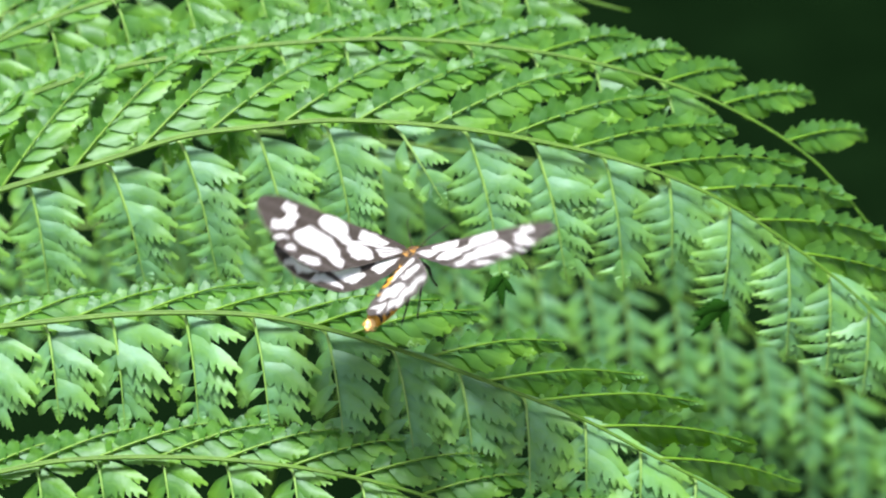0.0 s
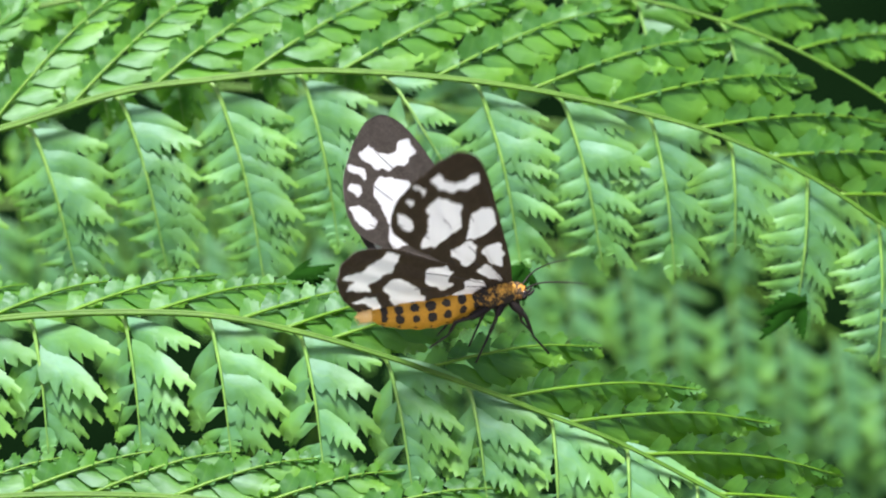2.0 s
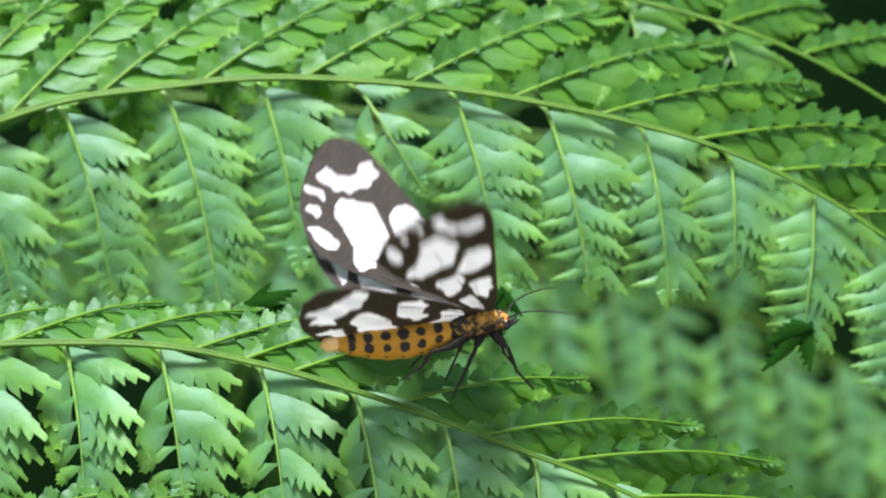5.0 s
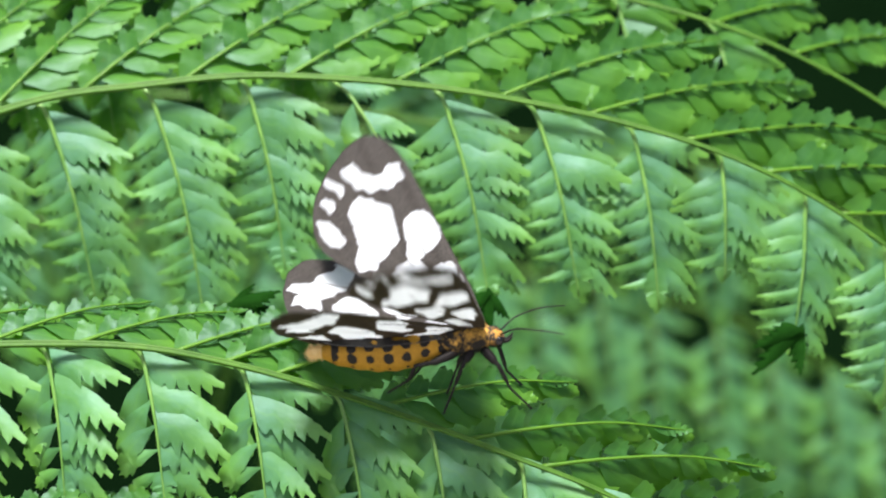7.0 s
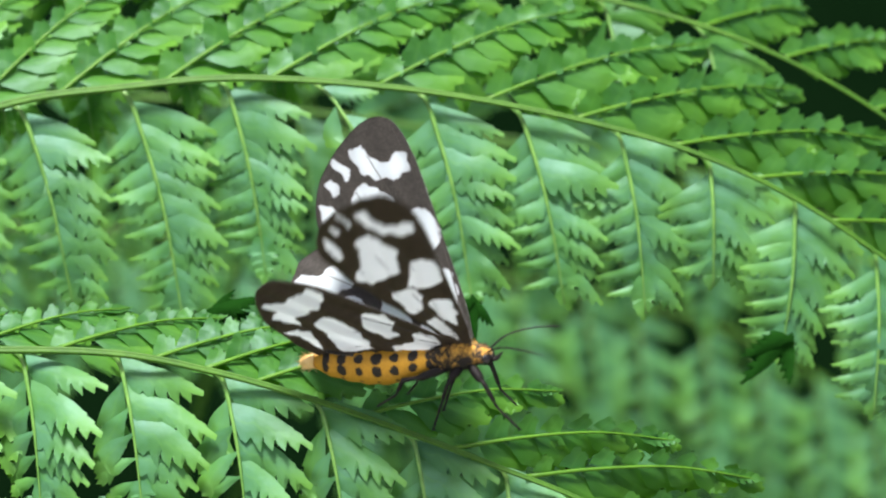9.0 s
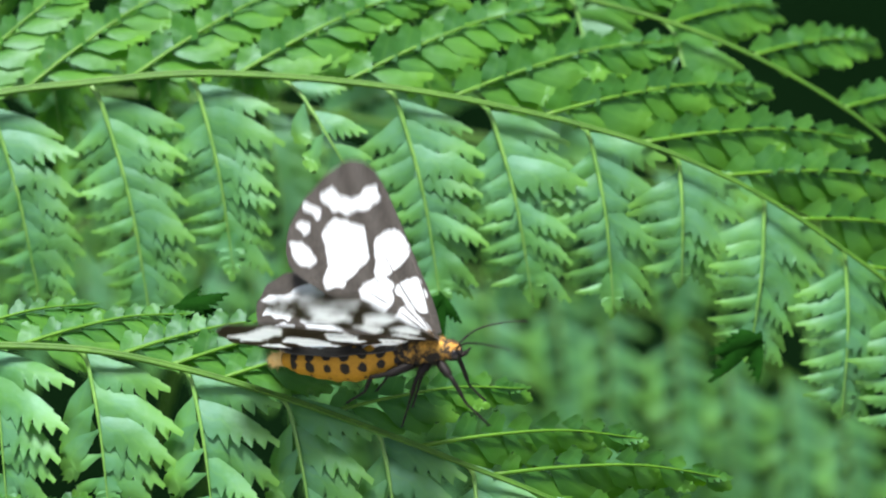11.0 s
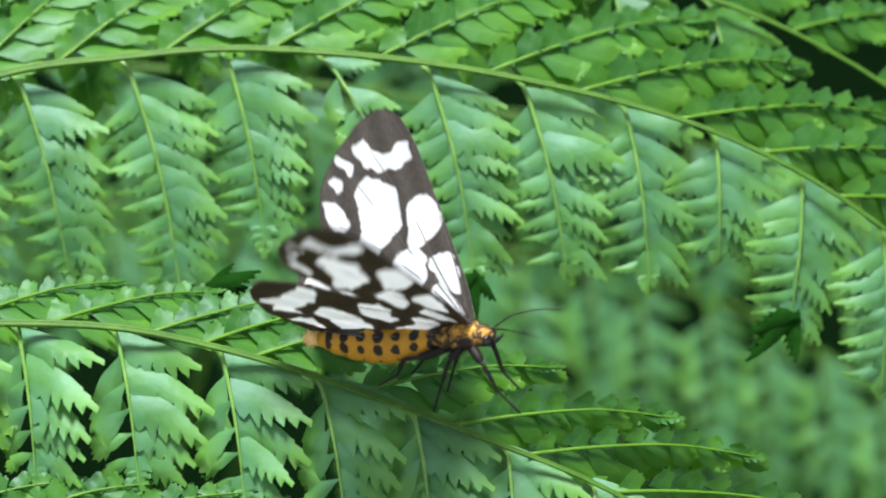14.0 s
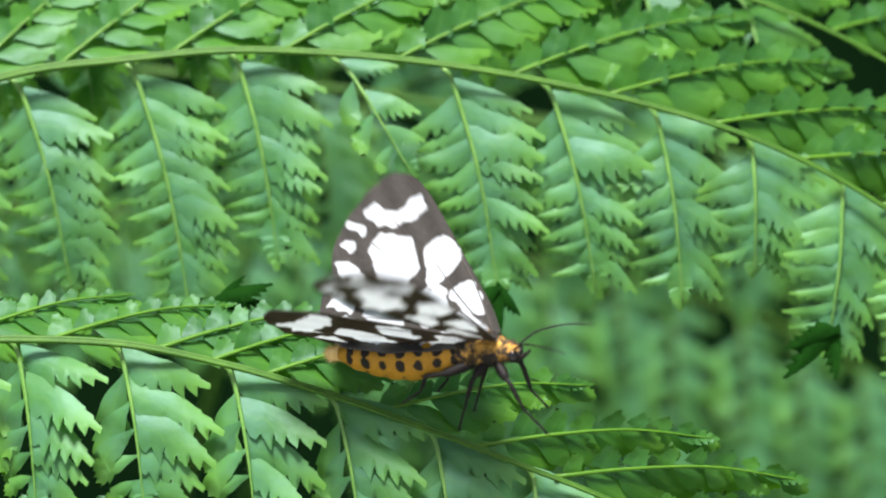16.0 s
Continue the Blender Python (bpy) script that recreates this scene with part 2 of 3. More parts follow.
            marks.append((x * 0.6 if kind == "fin" else x, 1 - 2 * q))
    wide_by = len(across)
    for i in range(len(rows) - 1):
        for k in range(wide_by - 1):
            a = i * wide_by + k
            faces.append((a, a + 1, a + wide_by + 1, a + wide_by) if kind in ("fan", "swoop") else (a, a + wide_by, a + wide_by + 1, a + 1))
    return points, faces, marks


def mark_leaves(mesh, marks):
    """How far along and across its leaflet each corner lies, for the veins and the paler tips."""
    for name, k in (("along", 0), ("across", 1)):
        layer = mesh.attributes.new(name, "FLOAT", "POINT")
        layer.data.foreach_set("value", [m[k] for m in marks])
    return mesh


KINDS = ("long", "fan", "swoop", "fin", "blade", "end")
SHAPES = {kind: [pinnule_shape(11 + k, kind) for k in range(9)] for kind in KINDS}
PINNULES = {kind: [mark_leaves(mesh_of("pinnule", p, f, [LEAF]), m) for p, f, m in SHAPES[kind]] for kind in KINDS}


def pinna(frond, rng, line, thick, count, facing, right, left, single, leaf, spread=1.0, start=0.07, tip=0.40, wider=1.0, fans=True, fin=False, inner="fan"):
    """One pinna: its costa along line, with a row of leaflets on each side and a toothed spear at its tip.
    right and left: the angle from the costa, the length in units, the lift towards facing."""
    line = even(line, 18)
    whole = sum((b - a).length for a, b in zip(line, line[1:])) / UNIT
    points, faces = tube(line, lambda s: thick * UNIT * (1 - 0.72 * s), 8, 0.6 if fans else 0.2, facing)
    leaves = []
    last = len(line) - 1
    reach = 0.90 if fans else 0.97
    for side, (angle, length, lift) in ((1, right), (-1, left)):
        for i in range(count + (1 if side > 0 else 0)):
            s = start + (reach - start) * (1 - (1 - (i + (0.45 if side < 0 else 0.0)) / (count + 0.3)) ** 1.15)
            final = side > 0 and i == count
            if final:
                s = 0.80 if fans else 0.84
            at = s * last
            k = min(int(at), last - 1)
            p = line[k].lerp(line[k + 1], at - k)
            along = (line[min(max(k, 4) + 5, last)] - line[max(k, 4) - 3]).normalized()
            flat = (facing - along * facing.dot(along)).normalized()
            out = flat.cross(along) * side
            size = length * (min(1, 0.80 + 1.2 * s) if fans else min(1, 0.80 + 1.0 * s)) * (1 - (1 - tip) * max(0, (s - 0.25) / 0.75) ** 1.15)
            turn = radians(angle * (1 - 0.40 * s) if side > 0 or not fans else min(68, angle + 75 * s)) + radians(rng.uniform(-6, 6))
            shape_kind = (inner if side < 0 else "long") if fans else ("fin" if side > 0 else "blade")
            broad = spread * ((1.15 if fin else 1.0 if fans else 1.25) if side > 0 else wider) * ((1 + 0.15 * s if side > 0 else 1 - 0.3 * s) if fans else 1.0)
            if final:
                turn, size, shape_kind = radians(rng.uniform(-4, 4)), whole * (0.24 if fans else 0.18), "end"
                broad = 1.05 if fans else 0.6
            elif fans and side > 0 and i == 0:
                size *= rng.uniform(1.0, 1.15)
            x = (along * math.cos(turn) + out * math.sin(turn) + flat * ((-0.12 if final and not fans else lift) + rng.uniform(-0.10, 0.10))).normalized()
            tilt = 0.0 if final else 0.10 if not fans else 0.24 if side > 0 else 0.16
            z = (flat + out * rng.uniform(-0.16, 0.16) + along * (rng.uniform(-0.16, 0.16) - tilt)).normalized()
            y = z.cross(x).normalized()
            z = x.cross(y)
            if not fans:
                y = -y
                if side > 0:
                    z = -z
            grow = size * UNIT * (1.0 if final else rng.uniform(0.9, 1.1))
            m = Matrix((x * grow, y * grow * broad * rng.uniform(0.9, 1.12), z * grow)).transposed().to_4x4()
            m.translation = p - flat * ((13.0 if fans and i == 0 and side > 0 else thick * (0.5 if final else 1.5)) * UNIT)
            if not fans and side > 0 and not final:
                m.translation += out * (thick * 1.1 * UNIT)
            leaves.append((m, shape_kind, rng.randrange(9), 0.45 if side > 0 and not fans else 1.0))
    if single:
        stem = part("pinna", mesh_of("pinna", points, faces, [STALK_PALE]), frond)
        for m, flip, kind, _ in leaves:
            ob = part("pinnule", PINNULES[flip][kind], stem)
            ob.matrix_basis = m
        return stem
    stem_faces, marks = len(faces), [(0.0, 0.0)] * len(points)
    for m, flip, kind, old in leaves:
        first = len(points)
        shape, cells, places = SHAPES[flip][kind]
        points += [m @ Vector(p) for p in shape]
        faces += [tuple(first + c for c in cell) for cell in cells]
        marks += [(a * old, b) for a, b in places]
    mesh = mark_leaves(mesh_of("pinna", points, faces, [STALK_PALE if fans else STALK_YOUNG, leaf]), marks)
    mesh.polygons.foreach_set("material_index", [0] * stem_faces + [1] * (len(faces) - stem_faces))
    return part("pinna", mesh, frond)


def frond_base(label, ridge, thick, group="fern fronds"):
    """The empty thing of a frond with its midrib; returns it and the line of the midrib."""
    frond = tagged(new("fern_frond"), label, "fern frond", group)
    line = glide([spot(*p) for p in ridge], 14)
    points, faces = tube(line, lambda s: thick * UNIT * (1 - 0.62 * s), 16, 0.7, NEAR * 0.85 + UP * 0.5)
    part("midrib", mesh_of("midrib", points, faces, [STALK]), frond, "grooved green midrib")
    root = Vector((line[0].x - 0.05, line[0].y + 0.01, -0.03))
    stem = glide([line[0], line[0] * 2 - line[2], line[0].lerp(root, 0.3) + Vector((-0.012, 0, 0)), line[0].lerp(root, 0.7) + Vector((-0.01, 0, 0)), root], 6)
    points, faces = tube(stem, lambda s: thick * UNIT * (1 + 0.3 * s), 10)
    part("stipe", mesh_of("stipe", points, faces, [STALK]), frond, "bare stalk down to the soil")
    return frond, line


def on_line(line, x):
    """Where the line of a midrib has that x."""
    def seen(p):
        return 784 + p.x / UNIT / (1 - (p - MIDDLE).dot(NEAR) / FAR_OFF)
    for a, b in zip(line, line[1:]):
        if seen(a) <= x <= seen(b):
            return a.lerp(b, (x - seen(a)) / (seen(b) - seen(a)))
    return line[-1]


def turned(x):
    """The fronds arch: their pinnae face a little left where they rise and a little right where they fall."""
    return -0.38 + 0.55 * min(1.0, max(0.0, x / 1500))


def hanging(frond, line, rng, x, dx, dy, single, count=8, leaf=None, w=14, size=1.0, thick=3.8, spread=1.0, sway=0.05, tip=0.42, fan=34, angle=60, fan_size=86, inner="fan", lean=0.0):
    """A pinna that hangs from the midrib at x; its tip is dx, dy further."""
    a = on_line(line, x) - NEAR * (20 * UNIT)
    hang = RIGHT * (dx * UNIT) - UP * (dy * UNIT) + NEAR * (w * UNIT)
    sag = RIGHT * (abs(dy) * UNIT * sway) + NEAR * (16 * UNIT)
    costa = glide([a, a + RIGHT * (16 * UNIT) - UP * (14 * UNIT), a + hang * 0.16 + RIGHT * (12 * UNIT) + sag * 0.3, a + hang * 0.5 + sag,
                   a + hang], 6)
    facing = (NEAR + RIGHT * (rng.uniform(-0.1, 0.1) + turned(x)) + UP * (rng.uniform(-0.06, 0.20) + 0.24 - lean - 0.26 * min(1.0, max(-0.4, x / 1500)))).normalized()
    return pinna(frond, rng, costa, thick, count, facing, (angle, 120 * size, 0.04), (fan, fan_size, 0.02), single, leaf, spread * 1.2, 0.11, tip, 1.1, inner=inner)


def rising(frond, line, rng, x, dx, dy, leaf, count=10, w=-150, size=1.0, thick=4.0, fin=False, droop=0.0):
    """A pinna on the far side of the midrib, that runs up and away from it."""
    a = on_line(line, x)
    run = RIGHT * (dx * UNIT) - UP * (dy * UNIT) + NEAR * (w * UNIT)
    bow = (UP * 0.06 + NEAR * 0.02) * run.length
    a = a - NEAR * (20 * UNIT)
    costa = glide([a, a + run * 0.3 + bow * 0.6, a + run * 0.65 + bow * 0.8, a + run], 6)
    facing = (UP * (0.54 - droop - 0.28 * min(1.0, max(-0.4, x / 1500))) + NEAR * 0.86 + RIGHT * (rng.uniform(-0.1, 0.1) + turned(x))).normalized()
    return pinna(frond, rng, costa, thick, count, facing, (60, 40 * size, 0.14) if fin else (52, 46 * size, 0.32), (40, 130 * size, -0.10), False, leaf, 1.25, 0.07, 0.42, 1.22,
                 False, fin)


def fern_upper():
    """The long arching frond above the moth."""
    rng = random.Random(3)
    frond, line = frond_base("long arching green fern frond with toothed leaflets",
                             ((-900, 520, -260), (-520, 345, -260), (-164, 240, -260), (40, 178, -260), (215, 155, -260), (385, 139, -260), (553, 143, -260), (738, 160, -260),
                              (905, 187, -260), (1082, 226, -260), (1242, 275, -260), (1395, 345, -264), (1535, 435, -268), (1700, 560, -274),
                              (1860, 720, -282)), 9.0)
    for x, dx, dy in ((-730, 50, 280), (-550, 60, 290), (-360, 65, 300), (-160, 110, 330), (20, 110, 370), (210, 118, 440), (383, 90, 360), (736, 105, 400),
                      (903, 100, 362), (1080, 66, 340), (1240, 25, 240), (1393, -8, 300), (1535, 15, 310), (1640, 10, 280),
                      (1740, 0, 240)):
        hanging(frond, line, rng, x, dx, dy, True, max(4, round(dy / 46)), size=1.2, spread=0.92, w=-20, thick=4.4, fan=40, angle=66, fan_size=108,
                tip=0.58, inner="swoop")
    broken = hanging(frond, line, rng, 552, 150, 215, True, 3, size=0.85)
    tagged(broken, "half-bare pinna with few leaflets left")
    for x, dx, dy, w in ((-800, 230, -330, -130), (-610, 240, -330, -130), (-420, 260, -330, -130), (-240, 290, -310, -130), (-70, 300, -270, -140), (100, 320, -215, -150),
                         (285, 340, -190, -150), (475, 360, -165, -150), (665, 400, -150, -150), (855, 420, -110, -150),
                         (1015, 420, -60, -150), (1190, 420, -10, -150), (1335, 400, 20, -150), (1470, 360, 50, -150),
                         (1590, 320, 90, -150)):
        rising(frond, line, rng, x, dx, dy, LEAF_JOINED, 9, w, droop=0.16 * min(1.0, max(0.0, (x - 400) / 600)))
    dark_tip(frond, 1394, 594, -240, ((-152, 92), (-130, 122), (-86, 88)))
    dark_tip(frond, 832, 528, -236, ((-118, 78), (-80, 84), (-48, 66)))


def dark_tip(frond, x, y, w, lobes):
    """The dark tip of a pinna: lobes of an angle and a length that spread from one place."""
    points, faces = [], []
    for k, (turn, size) in enumerate(lobes):
        first = len(points)
        way = RIGHT * math.cos(radians(turn)) + UP * math.sin(radians(turn)) + NEAR * 0.1
        m = Matrix((way * size * UNIT, NEAR.cross(way) * size * UNIT * 1.05, NEAR * size * UNIT)).transposed().to_4x4()
        m.translation = spot(x, y, w - 6 * k)
        shape, cells, _ = SHAPES["long"][k + 2]
        points += [m @ Vector(p) for p in shape]
        faces += [tuple(first + c for c in cell) for cell in cells]
    part("withered_tip", mesh_of("withered_tip", points, faces, [LEAF_DARK]), frond, "dark leaf tip")


def fern_moth():
    """The frond on which the moth stands."""
    rng = random.Random(8)
    frond, line = frond_base("green fern frond with drooping pinnae under the moth",
                             ((-900, 720, 45), (-520, 665, 45), (-300, 640, 45), (-60, 621, 45), (195, 625, 45), (378, 658, 45), (550, 706, 45),
                              (715, 763, 45), (880, 826, 43), (1040, 890, 39), (1230, 990, 33), (1400, 1080, 25), (1560, 1190, 15)), 8.5)
    for x, dx, dy in ((-680, 50, 240), (-500, 50, 240), (-330, 50, 245), (-165, 50, 280), (20, 52, 285), (192, 60, 285), (376, 62, 285), (548, 68, 280),
                      (713, 55, 265), (878, 30, 250), (1030, 20, 205), (1170, 15, 190), (1310, 10, 170)):
        stem = hanging(frond, line, rng, x, dx, dy, True, 5, size=1.36, w=10, tip=0.45, spread=0.92, thick=4.4, fan=20, angle=64, fan_size=112,
                       lean=0.52 * min(1.0, max(0.0, (x - 100) / 500)))
    for x, dx, dy, w in ((-760, 250, -90, -130), (-590, 250, -90, -130), (-420, 250, -90, -130), (-250, 280, -80, -130), (-80, 300, -75, -130), (90, 300, -55, -130),
                         (270, 310, -58, -130), (360, 320, -64, -150), (450, 330, -60, -120), (640, 350, -40, -120), (800, 400, -10, -120),
                         (930, 420, 10, -120), (1080, 400, 50, -120), (1230, 360, 70, -120)):
        rising(frond, line, rng, x, dx, dy, LEAF_JOINED, 8, w, 0.95, fin=True, droop=0.42 * min(1.0, max(0.0, (x - 300) / 500)))
    # a rising pinna's tip in shade, with that shade put into its colour
    dark_tip(frond, 372, 556, -130, ((22, 96), (48, 62), (2, 74)))
    return stem.children[0]


def fern_plain(label, ridge, thick, down, up, seed, leaf, size=1.0, w_up=-140, w_down=12, last_down=3000, leaves=6, spread=1.0):
    """A frond that is seen in part: pinnae every step along it, down and up, each given as step, dx, dy."""
    rng = random.Random(seed)
    frond, line = frond_base(label, ridge, thick)
    x0, x1 = ridge[0][0] + 40, ridge[-1][0] - 60
    if down:
        step, dx, dy = down
        for k in range(int((min(x1, last_down) - x0) / step)):
            hanging(frond, line, rng, x0 + k * step + rng.uniform(-9, 9), dx * rng.uniform(0.8, 1.2), dy * rng.uniform(0.85, 1.1),
                    False, leaves, leaf, w_down, size, spread=spread)
    if up:
        step, dx, dy = up
        for k in range(int((x1 - x0) / step)):
            s = (k * step) / (x1 - x0)
            rising(frond, line, rng, x0 + k * step + rng.uniform(-9, 9), dx * rng.uniform(0.9, 1.1), dy * (1.15 - 0.9 * s), leaf, 8,
                   w_up, size * (1.0 - 0.35 * s * s))
    return frond


def ferns_around():
    fern_plain("green fern frond low beside the others", ((-900, 1120, 100), (-520, 1040, 100), (-234, 990, 100), (148, 992, 100), (503, 1046, 100),
               (800, 1140, 96), (1100, 1260, 90)), 8.5, (165, 50, 230), (165, 320, -110), 21, LEAF_JOINED, 1.0, -50)
    fern_plain("arching green fern frond against dark undergrowth", ((-900, 330, -430), (-300, 60, -430), (100, -30, -430), (489, -62, -430),
               (787, -48, -430), (1085, 2, -430), (1354, 88, -430), (1595, 228, -440), (1737, 387, -450), (1800, 480, -455)),
               7.5, (160, 70, 270), (150, 225, -95), 22, LEAF_JOINED, 1.1, last_down=1500)
    fern_plain("green fern frond high at the back", ((-1000, 300, -600), (-560, 20, -600), (-200, -140, -600), (250, -250, -600), (700, -270, -600),
               (1100, -200, -610)), 8.0, (165, 80, 300), (165, 260, -160), 23, LEAF_JOINED)
    fern_plain("green fern frond higher at the back", ((-1100, 60, -1080), (-300, -130, -1080), (300, -215, -1080), (800, -200, -1085),
               (1150, -120, -1090)), 8.0, (165, 80, 300), (165, 260, -160), 31, LEAF_JOINED)
    fern_plain("fern frond out of focus behind the moth", ((-900, 340, -1200), (0, 180, -1200), (560, 200, -1200), (1000, 280, -1200),
               (1400, 400, -1205), (1900, 660, -1210)), 8.0, (170, 60, 340), (300, 260, -100), 24, LEAF, 1.3, -150, 10, 760)
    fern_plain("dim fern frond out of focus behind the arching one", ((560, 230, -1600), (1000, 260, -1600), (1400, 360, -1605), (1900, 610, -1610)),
               8.0, (150, 60, 370), None, 27, LEAF_SHADE_FAR, 1.2, -150, 10, spread=0.95)
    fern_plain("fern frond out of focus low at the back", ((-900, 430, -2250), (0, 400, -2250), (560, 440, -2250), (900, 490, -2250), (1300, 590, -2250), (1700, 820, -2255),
               (2100, 1030, -2260)), 8.0, (104, 50, 370), None, 25, LEAF_SHADE_FAR, 1.0, -150, 10, leaves=5, spread=0.95)
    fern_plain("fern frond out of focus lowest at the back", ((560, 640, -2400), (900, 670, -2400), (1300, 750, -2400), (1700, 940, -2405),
               (2100, 1270, -2410)), 8.0, (104, 50, 370), None, 29, LEAF_SHADE_FAR, 1.0, -150, 10, leaves=5, spread=0.95)


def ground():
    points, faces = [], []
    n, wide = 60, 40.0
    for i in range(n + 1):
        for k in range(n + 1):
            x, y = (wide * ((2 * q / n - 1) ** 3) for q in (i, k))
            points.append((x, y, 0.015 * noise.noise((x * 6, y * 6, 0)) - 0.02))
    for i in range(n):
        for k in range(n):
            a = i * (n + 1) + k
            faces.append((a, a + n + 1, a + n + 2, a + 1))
    tagged(new("ground", mesh_of("ground", points, faces, [SHADED_SOIL])), "soil with shade in its near-black colour and an added pale bounce strip", "ground", kind="structure")


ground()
fern_upper()
IN_FOCUS = fern_moth()
ferns_around()


# ---- the moth ----
def pattern_material(name, low, high, tint, share, grain=2.4, sheen=0.0):
    """Scales in two colours by the wing's own markings, with fine ribs; a little light comes through."""
    n = Nodes(name)
    mark = n.add("ShaderNodeAttribute")
    mark.attribute_name = "mark"
    fine = n.noise(5200, 3, 0.6)
    broad = n.noise(500, 3, 0.5)
    edge = n.ramp(n.maths("ADD", mark.outputs["Fac"], n.maths("MULTIPLY", n.maths("SUBTRACT", fine, 0.5), 0.5)),
                  ((0.36, (0, 0, 0)), (0.62, (1, 1, 1))))
    dark = n.mix(n.maths("MULTIPLY", n.noise(1300, 5, 0.75), fine), low, tuple(c * grain * 2.2 for c in low))
    pale = n.mix(broad, high, tint)
    colour = n.mix(edge, dark, pale)
    n.set(Base_Color=colour, Roughness=0.62, Specular_IOR_Level=0.28, Sheen_Weight=sheen, Sheen_Roughness=0.4)
    normal = n.bump(n.maths("ADD", fine, broad), 0.2, 0.00002)
    if share:
        glow = n.add("ShaderNodeBsdfTranslucent", Color=colour, Normal=normal)
        both = n.add("ShaderNodeMixShader", Fac=share)
        n.put(n.bsdf.outputs[0], both.inputs[1])
        n.put(glow.outputs[0], both.inputs[2])
        n.put(both.outputs[0], n.out.inputs["Surface"])
    return n.material


WING = pattern_material("wing_scales", (0.032, 0.029, 0.025), (0.78, 0.83, 0.86), (0.68, 0.74, 0.78), 0.58, 2.6, 0.8)
WING_UNDER = pattern_material("wing_scales_under", (0.040, 0.031, 0.020), (0.92, 0.93, 0.90), (0.84, 0.86, 0.84), 0.54, 2.2, 0.0)
ABDOMEN = pattern_material("abdomen_scales", (0.29, 0.150, 0.011), (0.012, 0.010, 0.008), (0.02, 0.016, 0.01), 0.0, 1.25)
FUR = plain_material("fur_orange", (0.012, 0.009, 0.005), (0.62, 0.34, 0.05), 420, 0.8, 0.6, 0.0001, (0.49, 0.61))
FUR_HEAD = plain_material("fur_head", (0.012, 0.009, 0.005), (0.55, 0.28, 0.04), 420, 0.8, 0.6, 0.0001, (0.55, 0.66))
DARK = plain_material("moth_black", (0.004, 0.003, 0.003), (0.012, 0.010, 0.008), 1500, 0.6, 0.3, Specular_IOR_Level=0.25)
EYE = plain_material("moth_eye", (0.004, 0.004, 0.004), (0.012, 0.010, 0.010), 1500, 0.15)
VEIN = plain_material("wing_vein", (0.03, 0.025, 0.02), (0.07, 0.06, 0.05), 1500, 0.7)
TUFT = plain_material("tail_tuft", (0.70, 0.42, 0.10), (0.88, 0.68, 0.34), 1500, 0.8, 0.5)
MM = 0.001


def inside(px, py, shape):
    """Signed depth in mm of many points inside a polygon."""
    a = np.array(shape, float)
    b = np.roll(a, -1, 0)
    near = np.full(px.shape, 1e9)
    odd = np.zeros(px.shape, bool)
    for (ax, ay), (bx, by) in zip(a, b):
        ex, ey = bx - ax, by - ay
        t = np.clip(((px - ax) * ex + (py - ay) * ey) / (ex * ex + ey * ey + 1e-9), 0, 1)
        near = np.minimum(near, np.hypot(px - ax - t * ex, py - ay - t * ey))
        odd ^= ((ay > py) != (by > py)) & (px < ex * (py - ay) / (ey + 1e-12) + ax)
    return np.where(odd, near, -near)


def wing(name, parent, outline, patches, veins, left, label, hollow, long=1.0):
    """A wing in its own plane: out along y, its rear towards -x. outline and patches are (out, rear) in mm."""
    rim = glide([Vector((s, c, 0)) for s, c in outline] + [Vector((*outline[0], 0))], 14)[:-1]
    rim = np.array([(p.x, p.y) for p in rim])
    mid = rim.mean(0) * 0.9
    rings = 62
    grid = [mid + (rim - mid) * (k / rings) for k in range(1, rings + 1)]
    flat = np.vstack([mid[None]] + grid)
    s, c = flat[:, 0], flat[:, 1]
    depth = np.full(len(flat), -9.0)
    shake = np.array([(noise.noise((a * 0.9, b * 0.9, 3.0)), noise.noise((a * 0.9, b * 0.9, 7.0))) for a, b in flat]) * 0.42
    shake += np.array([(noise.noise((a * 2.6, b * 2.6, 3.0)), noise.noise((a * 2.6, b * 2.6, 7.0))) for a, b in flat]) * 0.12
    for shape in patches:
        depth = np.maximum(depth, inside(s + shake[:, 0], c + shake[:, 1], shape))
    side = 1 if left else -1
    z = hollow * ((c - 3) / 8) ** 2 * 0.6 + 0.10 * np.sin(c * 2.4 + s * 0.15) * np.clip(s / 8, 0, 1)
    m, whole = len(rim), len(flat)
    points = [(-b * MM * long, side * a * MM * long, (h + lay) * MM) for lay in (0.05, -0.05) for a, b, h in zip(s, c, z)]
    faces = []
    for first, turned in ((0, not left), (whole, left)):
        cells = [(first, first + 1 + k, first + 1 + (k + 1) % m) for k in range(m)]
        for r in range(rings - 1):
            for k in range(m):
                a, b = first + 1 + r * m + k, first + 1 + r * m + (k + 1) % m
                cells.append((a, a + m, b + m, b))
        faces += [cell[::-1] for cell in cells] if turned else cells
    edge = whole - m
    for k in range(m):
        a, b = edge + k, edge + (k + 1) % m
        faces.append((a, b, b + whole, a + whole) if left else (a, a + whole, b + whole, b))
    # the markings are wider on the upper side
    mark = np.concatenate([np.clip(0.5 + (depth + 0.22) * 2.2, 0, 1), np.clip(0.5 + depth * 2.2, 0, 1)])
    mesh = mesh_of(name, points, faces, [WING, WING_UNDER])
    upper = len(rim) * rings
    mesh.polygons.foreach_set("material_index", [0] * upper + [1] * upper + [0] * (len(faces) - 2 * upper))
    layer = mesh.attributes.new("mark", "FLOAT", "POINT")
    layer.data.foreach_set("value", mark)
    ob = part(name, mesh, parent, label)
